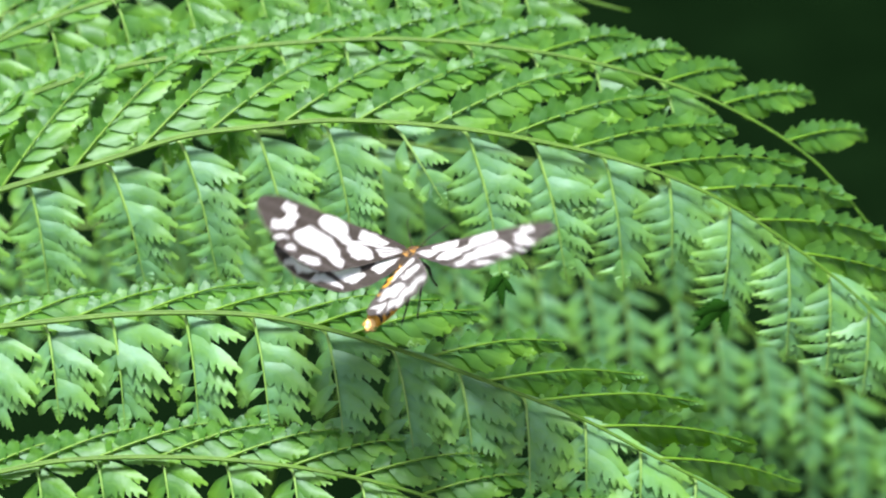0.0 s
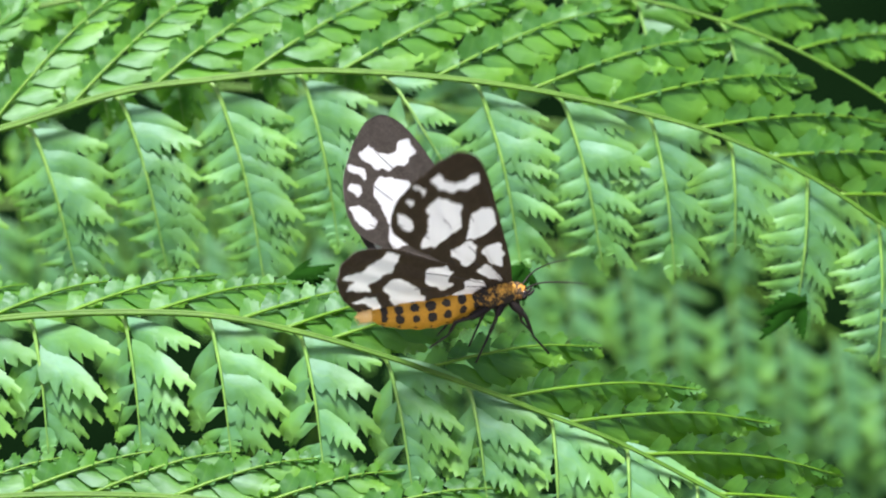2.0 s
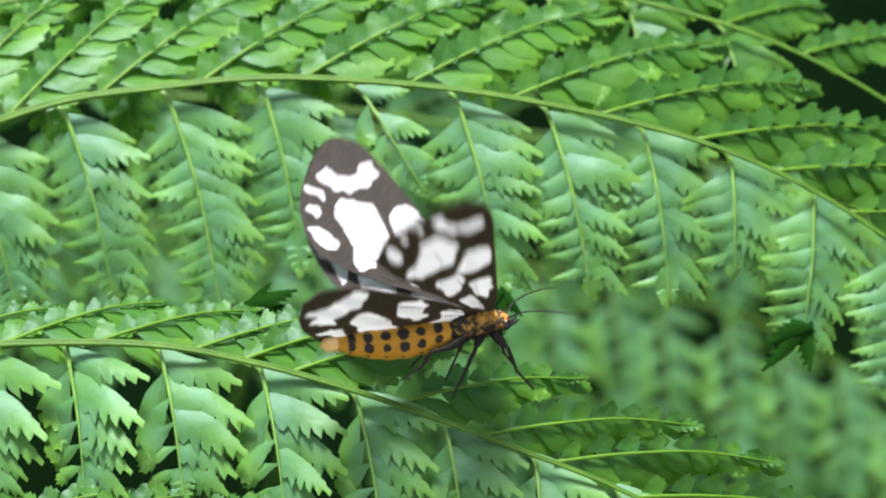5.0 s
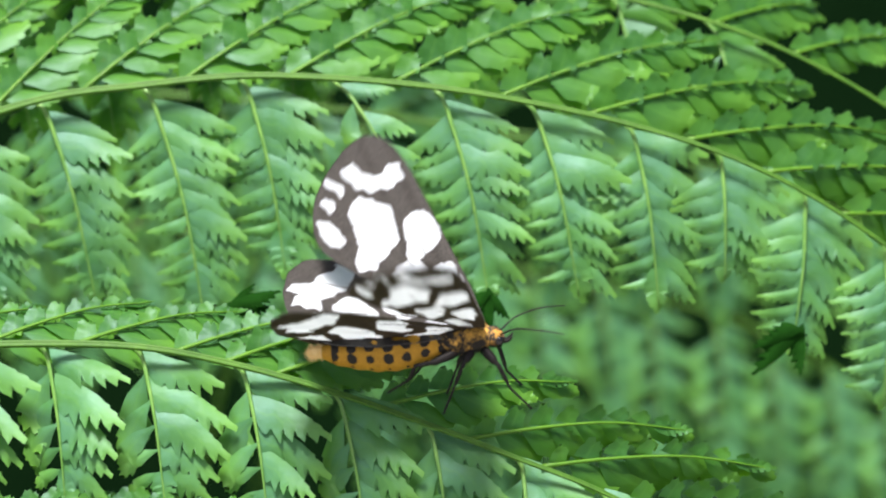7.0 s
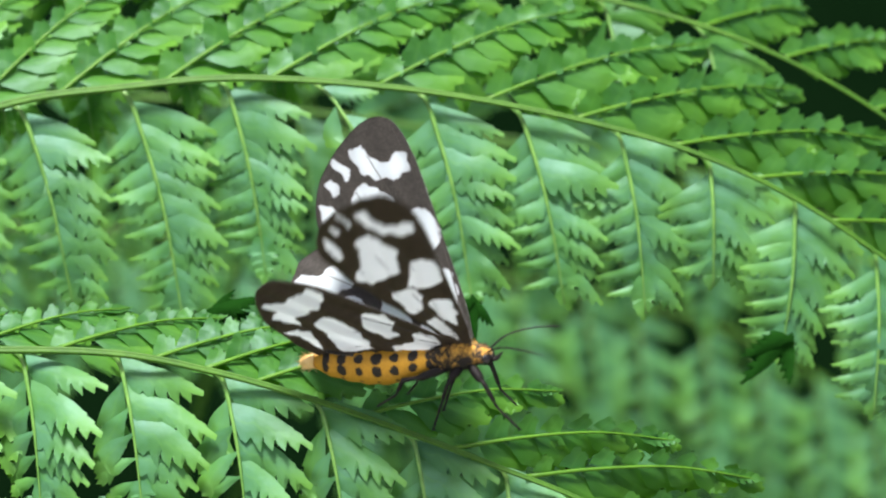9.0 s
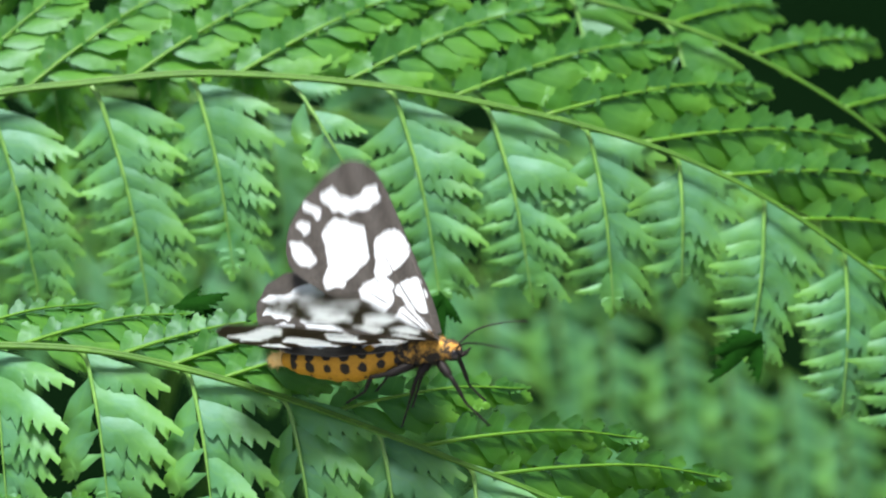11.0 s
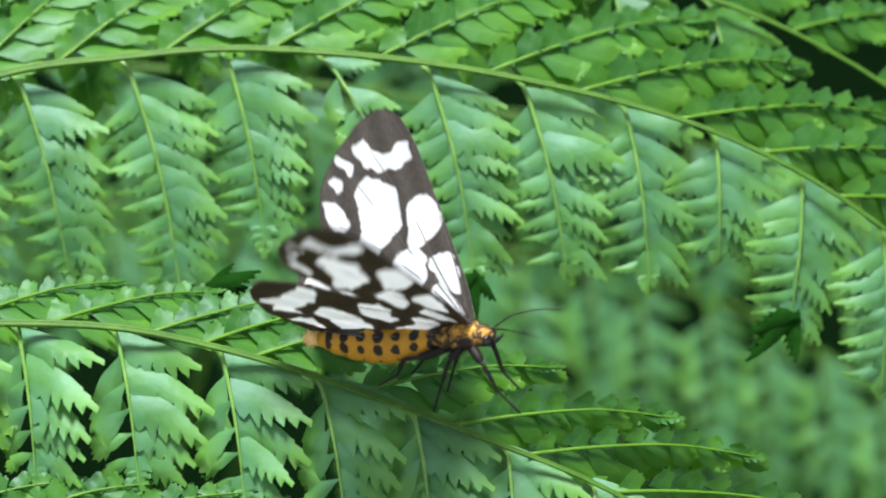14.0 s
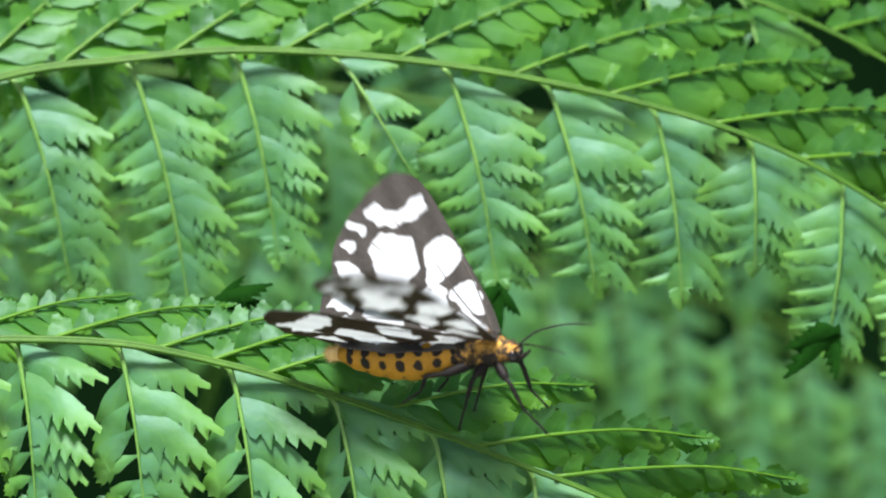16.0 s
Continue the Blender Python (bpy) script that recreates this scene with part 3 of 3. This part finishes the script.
    for line in veins:
        way = glide([Vector((-b * MM * long, side * a * MM * long, (hollow * ((b - 3) / 8) ** 2 * 0.6 + 0.02) * MM)) for a, b in line], 6)
        pts, cells = tube(way, lambda q: 0.085 * MM * (1 - 0.6 * q), 5)
        part("vein", mesh_of("vein", pts, cells, [VEIN]), ob)
    return ob


def forewing(parent, left):
    outline = ((0.3, -0.6), (4, -1.0), (9, -1.0), (15.5, -1.0), (19.6, -0.9), (22.5, -0.4), (24.2, 0.6), (24.8, 2.2), (24.3, 4.2), (22.8, 6.8),
               (20.8, 9.1), (18.6, 10.5), (16.4, 11.2), (14.4, 11.0), (11.6, 9.5), (7.6, 6.5), (4.0, 3.7), (0.8, 1.4))
    tip_bar = ((22.1, 5.5), (22.3, 4.4), (21.0, 3.9), (20.1, 3.0), (19.7, 1.8), (20.6, 0.9), (20.3, 0.0), (18.9, 0.1), (18.2, 1.5), (18.7, 3.2),
               (19.6, 4.7), (20.9, 5.3))
    cell = ((17.9, 6.5), (18.5, 5.2), (18.0, 4.3), (17.1, 3.8), (16.3, 2.7), (14.4, 3.2), (12.6, 3.5), (11.6, 5.3), (10.7, 7.2), (11.1, 8.4),
            (12.7, 8.2), (13.4, 7.1), (15.7, 7.0))
    front_mid = ((13.8, 2.1), (14.5, 1.0), (14.0, -0.3), (12.6, -0.7), (10.8, -0.5), (10.2, 0.5), (9.6, 2.6), (10.2, 3.2), (12.0, 2.7))
    middle = ((9.2, 5.3), (9.7, 4.4), (9.8, 3.4), (9.2, 2.5), (7.3, 2.5), (6.2, 3.3), (5.9, 4.1), (6.9, 4.8), (8.2, 5.5))
    front_low = ((7.8, 1.8), (8.0, 0.6), (7.4, -0.4), (5.1, -0.4), (3.4, 0.1), (4.6, 1.2), (6.1, 1.8))
    root = ((4.4, 3.0), (5.0, 1.8), (3.7, 1.2), (1.9, 0.6), (0.9, 0.5), (2.6, 2.0), (3.8, 3.0))
    rear = ((17.8, 10.2), (17.7, 9.5), (16.3, 8.8), (15.1, 8.7), (14.4, 9.2), (15.0, 9.9), (16.3, 10.3))
    streak = ((21.7, 7.7), (21.8, 7.2), (20.1, 6.3), (19.8, 6.8))
    small_streak = ((19.8, 8.9), (19.9, 8.5), (18.8, 8.0), (18.5, 8.4))
    patches = [tip_bar, cell, front_mid, middle, front_low, root, rear, streak, small_streak]
    veins = [((0.6, 0), (8, -0.6), (16, -0.5), (23, 0.4)), ((0.6, 0.3), (7, 1.4), (13, 2.0), (23.2, 4.4)),
             ((0.6, 0.4), (6, 2.2), (11, 4.0), (21.5, 7.4)), ((0.7, 0.6), (6, 3.2), (11, 6.4), (16.2, 10.4)),
             ((0.7, 0.9), (5, 3.8), (9, 6.9), (13.0, 9.8))]
    return wing("forewing", parent, outline, patches, veins, left, "white forewing with blackish-brown bands and tip", 0.9, 1.03)


def hindwing(parent, left):
    outline = ((0.4, -0.4), (2.5, -0.8), (5.4, -1.3), (9.2, -1.7), (13.2, -2.0), (16.6, -2.2), (19.2, -1.6), (21.1, -0.4), (21.8, 1.4), (21.4, 3.2),
               (20.6, 4.8), (19.0, 6.5), (16.9, 7.7), (14.4, 8.6), (12.0, 8.7), (8.6, 7.4), (5.0, 5.2), (2.0, 2.9), (0.2, 0.9))
    outer = ((18.8, 2.4), (18.3, 0.6), (17.3, -0.4), (17.4, -1.3), (15.3, -1.7), (14.8, -0.5), (15.2, 1.2), (15.9, 2.5), (16.9, 3.5), (16.5, 4.2),
             (15.8, 4.9), (17.3, 4.8), (19.1, 5.4))
    bay = ((18.2, 4.4), (18.7, 3.5), (20.4, 3.7), (20.6, 3.1), (18.6, 2.2), (17.0, 3.2), (17.2, 4.4))
    rear = ((17.3, 6.6), (16.0, 5.8), (14.9, 5.3), (13.5, 6.4), (12.7, 7.6), (12.6, 8.2), (13.9, 7.2), (15.5, 6.5), (16.7, 7.0))
    middle = ((15.0, 3.4), (14.2, 2.4), (13.0, 1.8), (11.9, 2.2), (10.4, 2.8), (8.9, 3.6), (8.0, 4.7), (9.2, 5.9), (10.7, 6.8), (12.0, 5.9), (13.2, 4.7),
              (14.3, 4.3))
    front = ((10.7, 0.5), (10.4, -0.5), (8.8, -1.3), (7.4, -0.6), (7.1, 0.5), (6.2, 1.3), (6.9, 2.1), (8.5, 2.1), (10.1, 1.4))
    root = ((4.9, 0.5), (4.2, -0.4), (2.2, 0.0), (1.4, 0.8), (3.4, 2.6), (5.6, 4.2), (6.4, 3.6), (4.4, 1.4))
    patches = [outer, bay, rear, middle, front, root]
    veins = [((0.6, -0.2), (8, -1.2), (17.5, -1.6)), ((0.6, 0), (9, 0.2), (21.0, 1.8)), ((0.6, 0.2), (8, 2.0), (18.4, 6.4)),
             ((0.6, 0.4), (6, 2.6), (12.6, 7.9))]
    return wing("hindwing", parent, outline, patches, veins, left, "white hindwing with blackish-brown bands", 0.7)


def round_form(rings, sides=36):
    """A lofted form along x: rings of (x, z of its middle, half width, half height), in mm."""
    points, faces = [], []
    for x, z, w, h in rings:
        for k in range(sides):
            a = 2 * math.pi * k / sides
            points.append((x * MM, w * MM * math.sin(a), (z + h * math.cos(a)) * MM))
    for i in range(len(rings) - 1):
        for k in range(sides):
            a, b = i * sides + k, i * sides + (k + 1) % sides
            faces.append((a, b, b + sides, a + sides))
    faces.append(tuple(range(sides)))
    faces.append(tuple((len(rings) - 1) * sides + k for k in range(sides))[::-1])
    return points, faces


def fur(points, faces, rng, count, middle, reach, length):
    """Short tapering hairs that stand off an oval."""
    for _ in range(count):
        d = Vector((rng.uniform(-1, 1), rng.uniform(-1, 1), rng.uniform(-1, 1))).normalized()
        p = Vector([middle[k] + d[k] * reach[k] for k in range(3)]) * MM
        q = p + (d + Vector((-0.5, 0, 0))).normalized() * length * MM * rng.uniform(0.6, 1.3)
        side = d.cross(Vector((0.3, 1, 0.4))).normalized() * 0.05 * MM
        first = len(points)
        points += [p + side, p - side, q]
        faces.append((first, first + 1, first + 2))


def leg(parent, bends, label=""):
    """A jointed leg through its bends (mm), thigh to toes."""
    knees = [Vector(b) * MM for b in bends]
    line = [a.lerp(b, k / 5) for a, b in zip(knees, knees[1:]) for k in range(5)] + [knees[-1]]
    points, faces = tube(line, lambda s: (0.56 - 0.16 * abs(s - 0.12) / 0.16 if s < 0.28 else 0.29 - 0.09 * s if s < 0.7 else 0.20 - 0.08 * s) * MM, 8)
    for k in range(3):
        tip = line[-1] + Vector((0.25 * (k - 1), 0.1 * (k - 1), -0.15)) * MM
        tube([line[-1], line[-1].lerp(tip, 0.6), tip], lambda s: (0.08 - 0.06 * s) * MM, 5, 0, None, points, faces)
    return part("leg", mesh_of("leg", points, faces, [DARK]), parent, label)


# the head in the picture plane: seconds, head x, y, turn and pitch in degrees
BODY = ((0, 623, 467, -70, 9.6), (0.3, 690, 492, -57, 7), (0.5, 715, 502, -50, 5.5), (0.6, 724, 506, -46, 5), (0.9, 787, 535, -30, 3.2),
        (1, 804, 541, -26, 3), (1.2, 836, 554, -21, 1.5), (1.5, 846, 576, -19, 0), (2.5, 850, 588, -19, -0.4), (3.5, 853, 592, -18.6, -1),
        (4, 852, 591, -18.6, -1.1), (5.2, 852, 590, -17, -1), (6.6, 857, 598, -12, 1), (7.4, 872, 632, 14, 9), (8.5, 873, 633, 16, 9.5),
        (9, 874.7, 634, 15, 9), (12, 875.6, 630, 15, 10.2), (12.5, 875, 631, 15, 10), (13.4, 872, 643, 19, 10), (14, 872.5, 644, 20, 10),
        (14.5, 871, 645, 21.5, 10.5), (15, 874, 644, 23, 10.6), (16, 876, 643, 23, 11))
LONG = 345


def moth_pose(hx, hy, turn, pitch):
    """The pose of the moth's thorax; x runs to the head, y to its left wing, z up."""
    a, b = radians(turn), radians(pitch)
    x = Vector((math.cos(a) * math.cos(b), -math.sin(a) * math.cos(b), math.sin(b)))
    y = Vector((math.sin(a), math.cos(a), 0))
    z = x.cross(y)
    wing_root = spot(hx, hy, 0) + (x * -0.2 + z * 0.06) * (LONG * UNIT)
    flat = wing_root - NEAR * (wing_root - MIDDLE).dot(NEAR)
    depth = (125 + 3.0 * max(0.0, -turn - 20)) * UNIT + (x * 0.35 * LONG * UNIT).dot(NEAR)
    m = Matrix((x, y, z)).transposed().to_4x4()
    m.translation = MIDDLE + (flat - MIDDLE) * (1 - depth / FAR_OFF) + NEAR * depth
    return m


def build_moth():
    moth = tagged(new("moth"), "black-and-white moth with orange spotted body on a fern", "moth")
    rng = random.Random(5)
    # abdomen, with rows of round black spots on each side
    rings, n = [], 70
    for i in range(n + 1):
        q = i / n
        x = -1.5 - 14.6 * q
        fat = (1.05 + 0.95 * math.sin(math.pi * min(1, q * 1.05) ** 0.9)) * (1 if q < 0.86 else 1 - 0.5 * ((q - 0.86) / 0.14) ** 1.5)
        fat *= 1 + 0.035 * math.cos(q * 7 * 2 * math.pi)
        rings.append((x, -1.05 - 0.75 * math.sin(math.pi * q) + 0.05 * q, fat * 0.9, fat * 0.98))
    points, faces = round_form(rings, 72)
    mesh = mesh_of("abdomen", points, faces, [ABDOMEN])
    marks = []
    for i, (x, z, w, h) in enumerate(rings):
        q = i / n
        for k in range(72):
            a = 2 * math.pi * k / 72
            a = a if a <= math.pi else 2 * math.pi - a
            seg = (q * 7.4) % 1 - 0.5
            uneven = 1 + 0.15 * math.sin(int(q * 7.4) * 2.3 + a) + 0.05 * math.sin(x * 5 + a * 7)
            size = -9.0
            for row, wide in ((1.50, 0.30), (0.72, 0.34), (0.0, 0.28), (2.25, 0.12)):
                size = max(size, 1 - math.hypot(seg * 14.6 / 7.4, (a - row) * max(0.4, w)) / (wide * 1.75 * uneven))
            belly = max(0.0, min(1.0, (a - 2.55) * 3))
            marks.append(max(0.0, min(1.0, 0.5 + 7 * size if q < 0.9 else 0.0, 1.0), belly if q < 0.93 else 0))
    layer = mesh.attributes.new("mark", "FLOAT", "POINT")
    layer.data.foreach_set("value", marks)
    part("abdomen", mesh, moth, "orange abdomen with rows of black spots")
    points, faces = round_form([(-15.6, -1.0, 0.75, 0.8), (-16.4, -1.02, 0.7, 0.72), (-17.0, -1.0, 0.5, 0.55), (-17.3, -1.0, 0.2, 0.25)], 20)
    fur(points, faces, rng, 160, (-16.2, 0, -1.0), (0.9, 0.66, 0.7), 0.6)
    part("tail_tuft", mesh_of("tail_tuft", points, faces, [TUFT]), moth, "pale yellow tail tuft")
    points, faces = round_form([(-2.8, -0.8, 1.0, 1.1), (-1.6, -0.75, 1.5, 1.65), (-0.2, -0.65, 1.7, 1.8), (1.2, -0.6, 1.6, 1.65),
                                (2.2, -0.6, 1.25, 1.3), (2.6, -0.65, 0.9, 0.95)], 28)
    fur(points, faces, rng, 1100, (0, 0, -0.6), (2.4, 1.62, 1.66), 0.6)
    part("thorax", mesh_of("thorax", points, faces, [FUR]), moth, "furry orange and black thorax")
    points, faces = round_form([(2.0, -0.65, 0.85, 0.95), (2.6, -0.7, 1.15, 1.15), (3.2, -0.8, 1.15, 1.1), (3.7, -0.9, 0.85, 0.85), (4.05, -1.0, 0.35, 0.4)], 24)
    fur(points, faces, rng, 160, (3.0, 0, -0.7), (0.7, 0.9, 0.95), 0.35)
    head = part("head", mesh_of("head", points, faces, [FUR_HEAD]), moth, "orange and black head")
    for side in (1, -1):
        points, faces = round_form([(3.0, -0.95, 0.08, 0.1), (3.1, -0.95, 0.3, 0.5), (3.4, -0.95, 0.42, 0.64), (3.75, -0.95, 0.3, 0.5),
                                    (3.86, -0.95, 0.08, 0.1)], 16)
        points = [(p[0], p[1] + side * 0.85 * MM, p[2]) for p in points]
        part("eye", mesh_of("eye", points, faces, [EYE]), head, "black eye")
        line = glide([Vector(p) * MM for p in ((3.6, side * 0.5, -0.3), (5.4, side * 1.6, 0.7), (8.0, side * 2.8, 0.9), (10.6, side * 3.6, 0.6))], 8)
        points, faces = tube(line, lambda s: (0.12 - 0.06 * s) * MM, 6)
        part("antenna", mesh_of("antenna", points, faces, [DARK]), head, "thin dark antenna")
        points, faces = tube(glide([Vector(p) * MM for p in ((3.9, side * 0.3, -1.3), (4.5, side * 0.35, -1.1), (4.9, side * 0.35, -0.7))], 4),
                             lambda s: (0.22 - 0.1 * s) * MM, 6)
        part("palp", mesh_of("palp", points, faces, [DARK]), head)
    # near legs, then far legs: front, middle, hind
    leg(moth, ((1.7, -0.9, -1.6), (2.8, -1.8, -2.8), (3.2, -2.0, -3.2), (4.2, -2.0, -6.0), (6.2, -1.9, -8.6)))
    leg(moth, ((0.6, -0.9, -1.6), (-0.3, -1.9, -2.4), (-0.7, -2.3, -3.0), (-1.8, -2.3, -5.4), (-3.1, -2.2, -8.2)))
    leg(moth, ((-0.9, -0.9, -1.7), (-3.6, -1.9, -2.3), (-5.6, -2.1, -2.5), (-6.6, -2.0, -4.2), (-8.8, -2.0, -5.4)))
    leg(moth, ((2.4, 0.7, -1.4), (3.2, 1.1, -2.2), (3.4, 1.2, -3.2), (3.8, 1.2, -5.4), (5.2, 1.2, -7.2)))
    leg(moth, ((0.7, 0.8, -1.6), (-0.1, 1.1, -2.0), (-0.5, 1.2, -2.6), (-1.7, 1.2, -5.2), (-2.8, 1.2, -7.6)))
    leg(moth, ((-0.8, 0.9, -1.7), (-3.0, 1.6, -2.2), (-4.4, 1.7, -2.6), (-5.4, 1.7, -4.6), (-6.6, 1.7, -5.8)))
    wings = []
    for left in (True, False):
        wings.append((hindwing(moth, left), left, True))
        wings.append((forewing(moth, left), left, False))
    return moth, wings


MOTH, WINGS = build_moth()
cam.data.dof.focus_object = IN_FOCUS


def wing_pose(t, left, hind, lift, sweep):
    """A wing's pose on the thorax: swung up by lift and back by sweep."""
    side = 1 if left else -1
    late = min(1.0, max(0.0, (t - 5.3) / 1.7))
    # low wings turn their rear edge up
    twist = 0 if left else 7 * max(0.0, 1 - lift / 45)
    if hind:
        early = (0.9 * lift - 6, 40 - 0.08 * lift) if left else (6 + 0.94 * lift + 14 * max(0, 1 - t), 80 - 0.21 * lift - 16 * max(0, 1 - t))
        after = (3 + 0.45 * lift, 64 - 0.10 * lift) if left else (8 + 0.90 * lift - 1.1 * max(0, 20 - lift), 76 - 0.28 * lift - 6 * max(0, 12 - lift))
        lift, sweep = (a + (b - a) * late for a, b in zip(early, after))
    root = Matrix.Translation(((0.5 if hind else 1.5) * MM, side * 0.5 * MM, (0.45 if hind else 0.5) * MM))
    return root @ Matrix.Rotation(radians(side * lift), 4, "X") @ Matrix.Rotation(radians(side * sweep), 4, "Z") \
        @ Matrix.Rotation(radians(twist), 4, "Y")


def motions():
    walk(MOTH, [(t, moth_pose(*row)) for t, *row in BODY])
    # seconds; lift and sweep of the left wings, lift and sweep of the right wings
    beats = (
        (0, 36, 23, 22, 0), (0.1, 53, 22, 48, 11), (0.2, 63, 17, 54, 11), (0.3, 57, 16, 57, 6), (0.4, 40, 16, 40, 4),
        (0.5, 32, 22, 29, 11), (0.6, 26, 23, 16, 6), (0.7, 30, 17, 18, 11), (0.8, 40, 22, 33, 17), (0.9, 51, 22, 53, 2),
        (1, 57, 20, 66, 4), (1.1, 62, 24, 72, 6), (1.2, 58, 32, 64, 10), (1.3, 34, 26, 50, 10), (1.4, 10, 22, 25, 42),
        (1.5, 6, 23, 21, 42), (1.6, 7, 20, 22, 42), (1.7, 29, 18, 40, 17), (1.8, 60, 29, 64, 17), (1.9, 68, 28, 74, 12),
        (2, 66, 28, 69, 17), (2.1, 63, 30, 58, 18), (2.2, 27, 22, 40, 16), (2.3, 14, 23, 29, 42), (2.4, 6, 23, 21, 42),
        (2.5, 6, 22, 21, 42), (2.6, 10, 20, 25, 42), (2.7, 29, 21, 45, 12), (2.8, 62, 31, 69, 18), (2.9, 66, 29, 76, 17),
        (3, 63, 29, 70, 17), (3.1, 58, 30, 58, 15), (3.2, 24, 23, 40, 14), (3.3, 7, 20, 22, 42), (3.4, 4, 23, 19, 42),
        (3.5, 4, 23, 19, 42), (3.6, 6, 22, 21, 42), (3.7, 20, 20, 36, 10), (3.8, 64, 33, 66, 20), (3.9, 66, 29, 80, 17),
        (4, 69, 29, 84, 14), (4.1, 68, 29, 74, 16), (4.2, 58, 32, 57, 14), (4.3, 22, 23, 39, 11), (4.4, 7, 23, 22, 42),
        (4.5, 3, 24, 18, 42), (4.6, 3, 24, 18, 42), (4.7, 3, 24, 18, 42), (4.8, 7, 26, 22, 42), (4.9, 15, 24, 30, 42),
        (5, 44, 27, 56, 12), (5.1, 69, 29, 75, 14), (5.2, 68, 29, 78, 14), (5.3, 62, 29, 70, 16), (5.4, 40, 24, 50, 10),
        (5.5, 19, 25, 26, 13), (5.6, 8, 26, 23, 39), (5.8, 7, 27, 21, 38), (5.9, 17, 26, 30, 38), (6, 45, 25, 50, 7),
        (6.1, 70, 23, 71, 5), (6.25, 72, 23, 74, 4), (6.4, 47, 25, 50, 5), (6.55, 18, 29, 29, 35), (6.75, 13, 29, 24, 34),
        (6.9, 26, 27, 27, 9), (7.05, 58, 19, 54, 3), (7.2, 80, 13, 71, 1), (7.3, 82, 12, 69, 1), (7.4, 62, 20, 45, -5),
        (7.5, 66, 19, 50, -7), (7.6, 70, 16, 56, -8), (7.7, 72, 16, 62, -3), (7.8, 78, 11, 71, -5), (7.9, 77, 12, 71, -3),
        (8, 71, 13, 61, -3), (8.1, 48, 18, 46, -2), (8.2, 28, 23, 29, 15), (8.3, 19, 31, 20, 13), (8.4, 17, 31, 18, 12),
        (8.5, 21, 30, 24, 14), (8.6, 32, 25, 38, 3), (8.7, 56, 18, 55, 1), (8.8, 77, 15, 68, -3), (8.9, 77, 15, 69, -2),
        (9, 72, 16, 62, 1), (9.1, 46, 23, 46, 3), (9.2, 29, 27, 29, 15), (9.3, 21, 28, 18, 15), (9.4, 18, 28, 18, 17),
        (9.5, 24, 27, 24, 13), (9.6, 44, 23, 43, 5), (9.7, 70, 17, 62, 1), (9.85, 78, 16, 69, -1), (9.95, 66, 19, 59, 1),
        (10.1, 36, 26, 36, 5), (10.25, 19, 29, 19, 15), (10.4, 18, 29, 19, 15), (10.5, 32, 26, 34, 7), (10.6, 60, 20, 56, 1),
        (10.75, 78, 16, 68, -1), (10.85, 68, 18, 61, 1), (11, 36, 26, 36, 5), (11.15, 20, 30, 20, 15), (11.3, 23, 30, 27, 15),
        (11.4, 32, 26, 36, 7), (11.5, 58, 20, 56, 1), (11.6, 77, 17, 67, -2), (11.7, 76, 17, 67, -1), (11.8, 53, 22, 53, 3),
        (11.9, 32, 28, 32, 3), (12, 17, 31, 16, 10), (12.1, 14, 31, 14, 10), (12.2, 17, 31, 16, 11), (12.3, 23, 30, 27, 15),
        (12.4, 37, 24, 39, 3), (12.5, 56, 20, 54, -3), (12.6, 74, 17, 66, -3), (12.7, 80, 12, 73, -7), (12.8, 78, 15, 69, -2),
        (12.9, 70, 19, 57, 1), (13, 46, 24, 39, 1), (13.1, 23, 33, 24, 17), (13.2, 14, 33, 10, 12), (13.3, 15, 34, 10, 12),
        (13.4, 17, 34, 13, 12), (13.5, 26, 33, 24, 19), (13.6, 47, 29, 46, 10), (13.7, 71, 20, 61, 14), (13.8, 76, 18, 66, 12),
        (13.9, 72, 20, 61, 10), (14, 56, 24, 48, 12), (14.1, 37, 30, 32, 16), (14.2, 20, 33, 19, 15), (14.3, 15, 35, 11, 13),
        (14.4, 17, 35, 12, 12), (14.5, 17, 35, 13, 11), (14.6, 22, 33, 22, 13), (14.7, 30, 32, 29, 9), (14.8, 54, 30, 51, 5),
        (14.9, 71, 25, 66, -1), (15, 80, 20, 75, 2), (15.1, 80, 20, 75, 2), (15.2, 68, 27, 61, 1), (15.3, 47, 30, 43, 1),
        (15.4, 24, 37, 21, 14), (15.5, 11, 41, 9, 8), (15.6, 10, 40, 9, 8), (15.7, 11, 40, 11, 8), (15.8, 14, 41, 14, 8),
        (15.9, 18, 38, 24, 7), (16, 34, 37, 38, -2),
    )
    for ob, left, hind in WINGS:
        walk(ob, [(b[0], wing_pose(b[0], left, hind, *(b[1:3] if left else b[3:5]))) for b in beats])


motions()
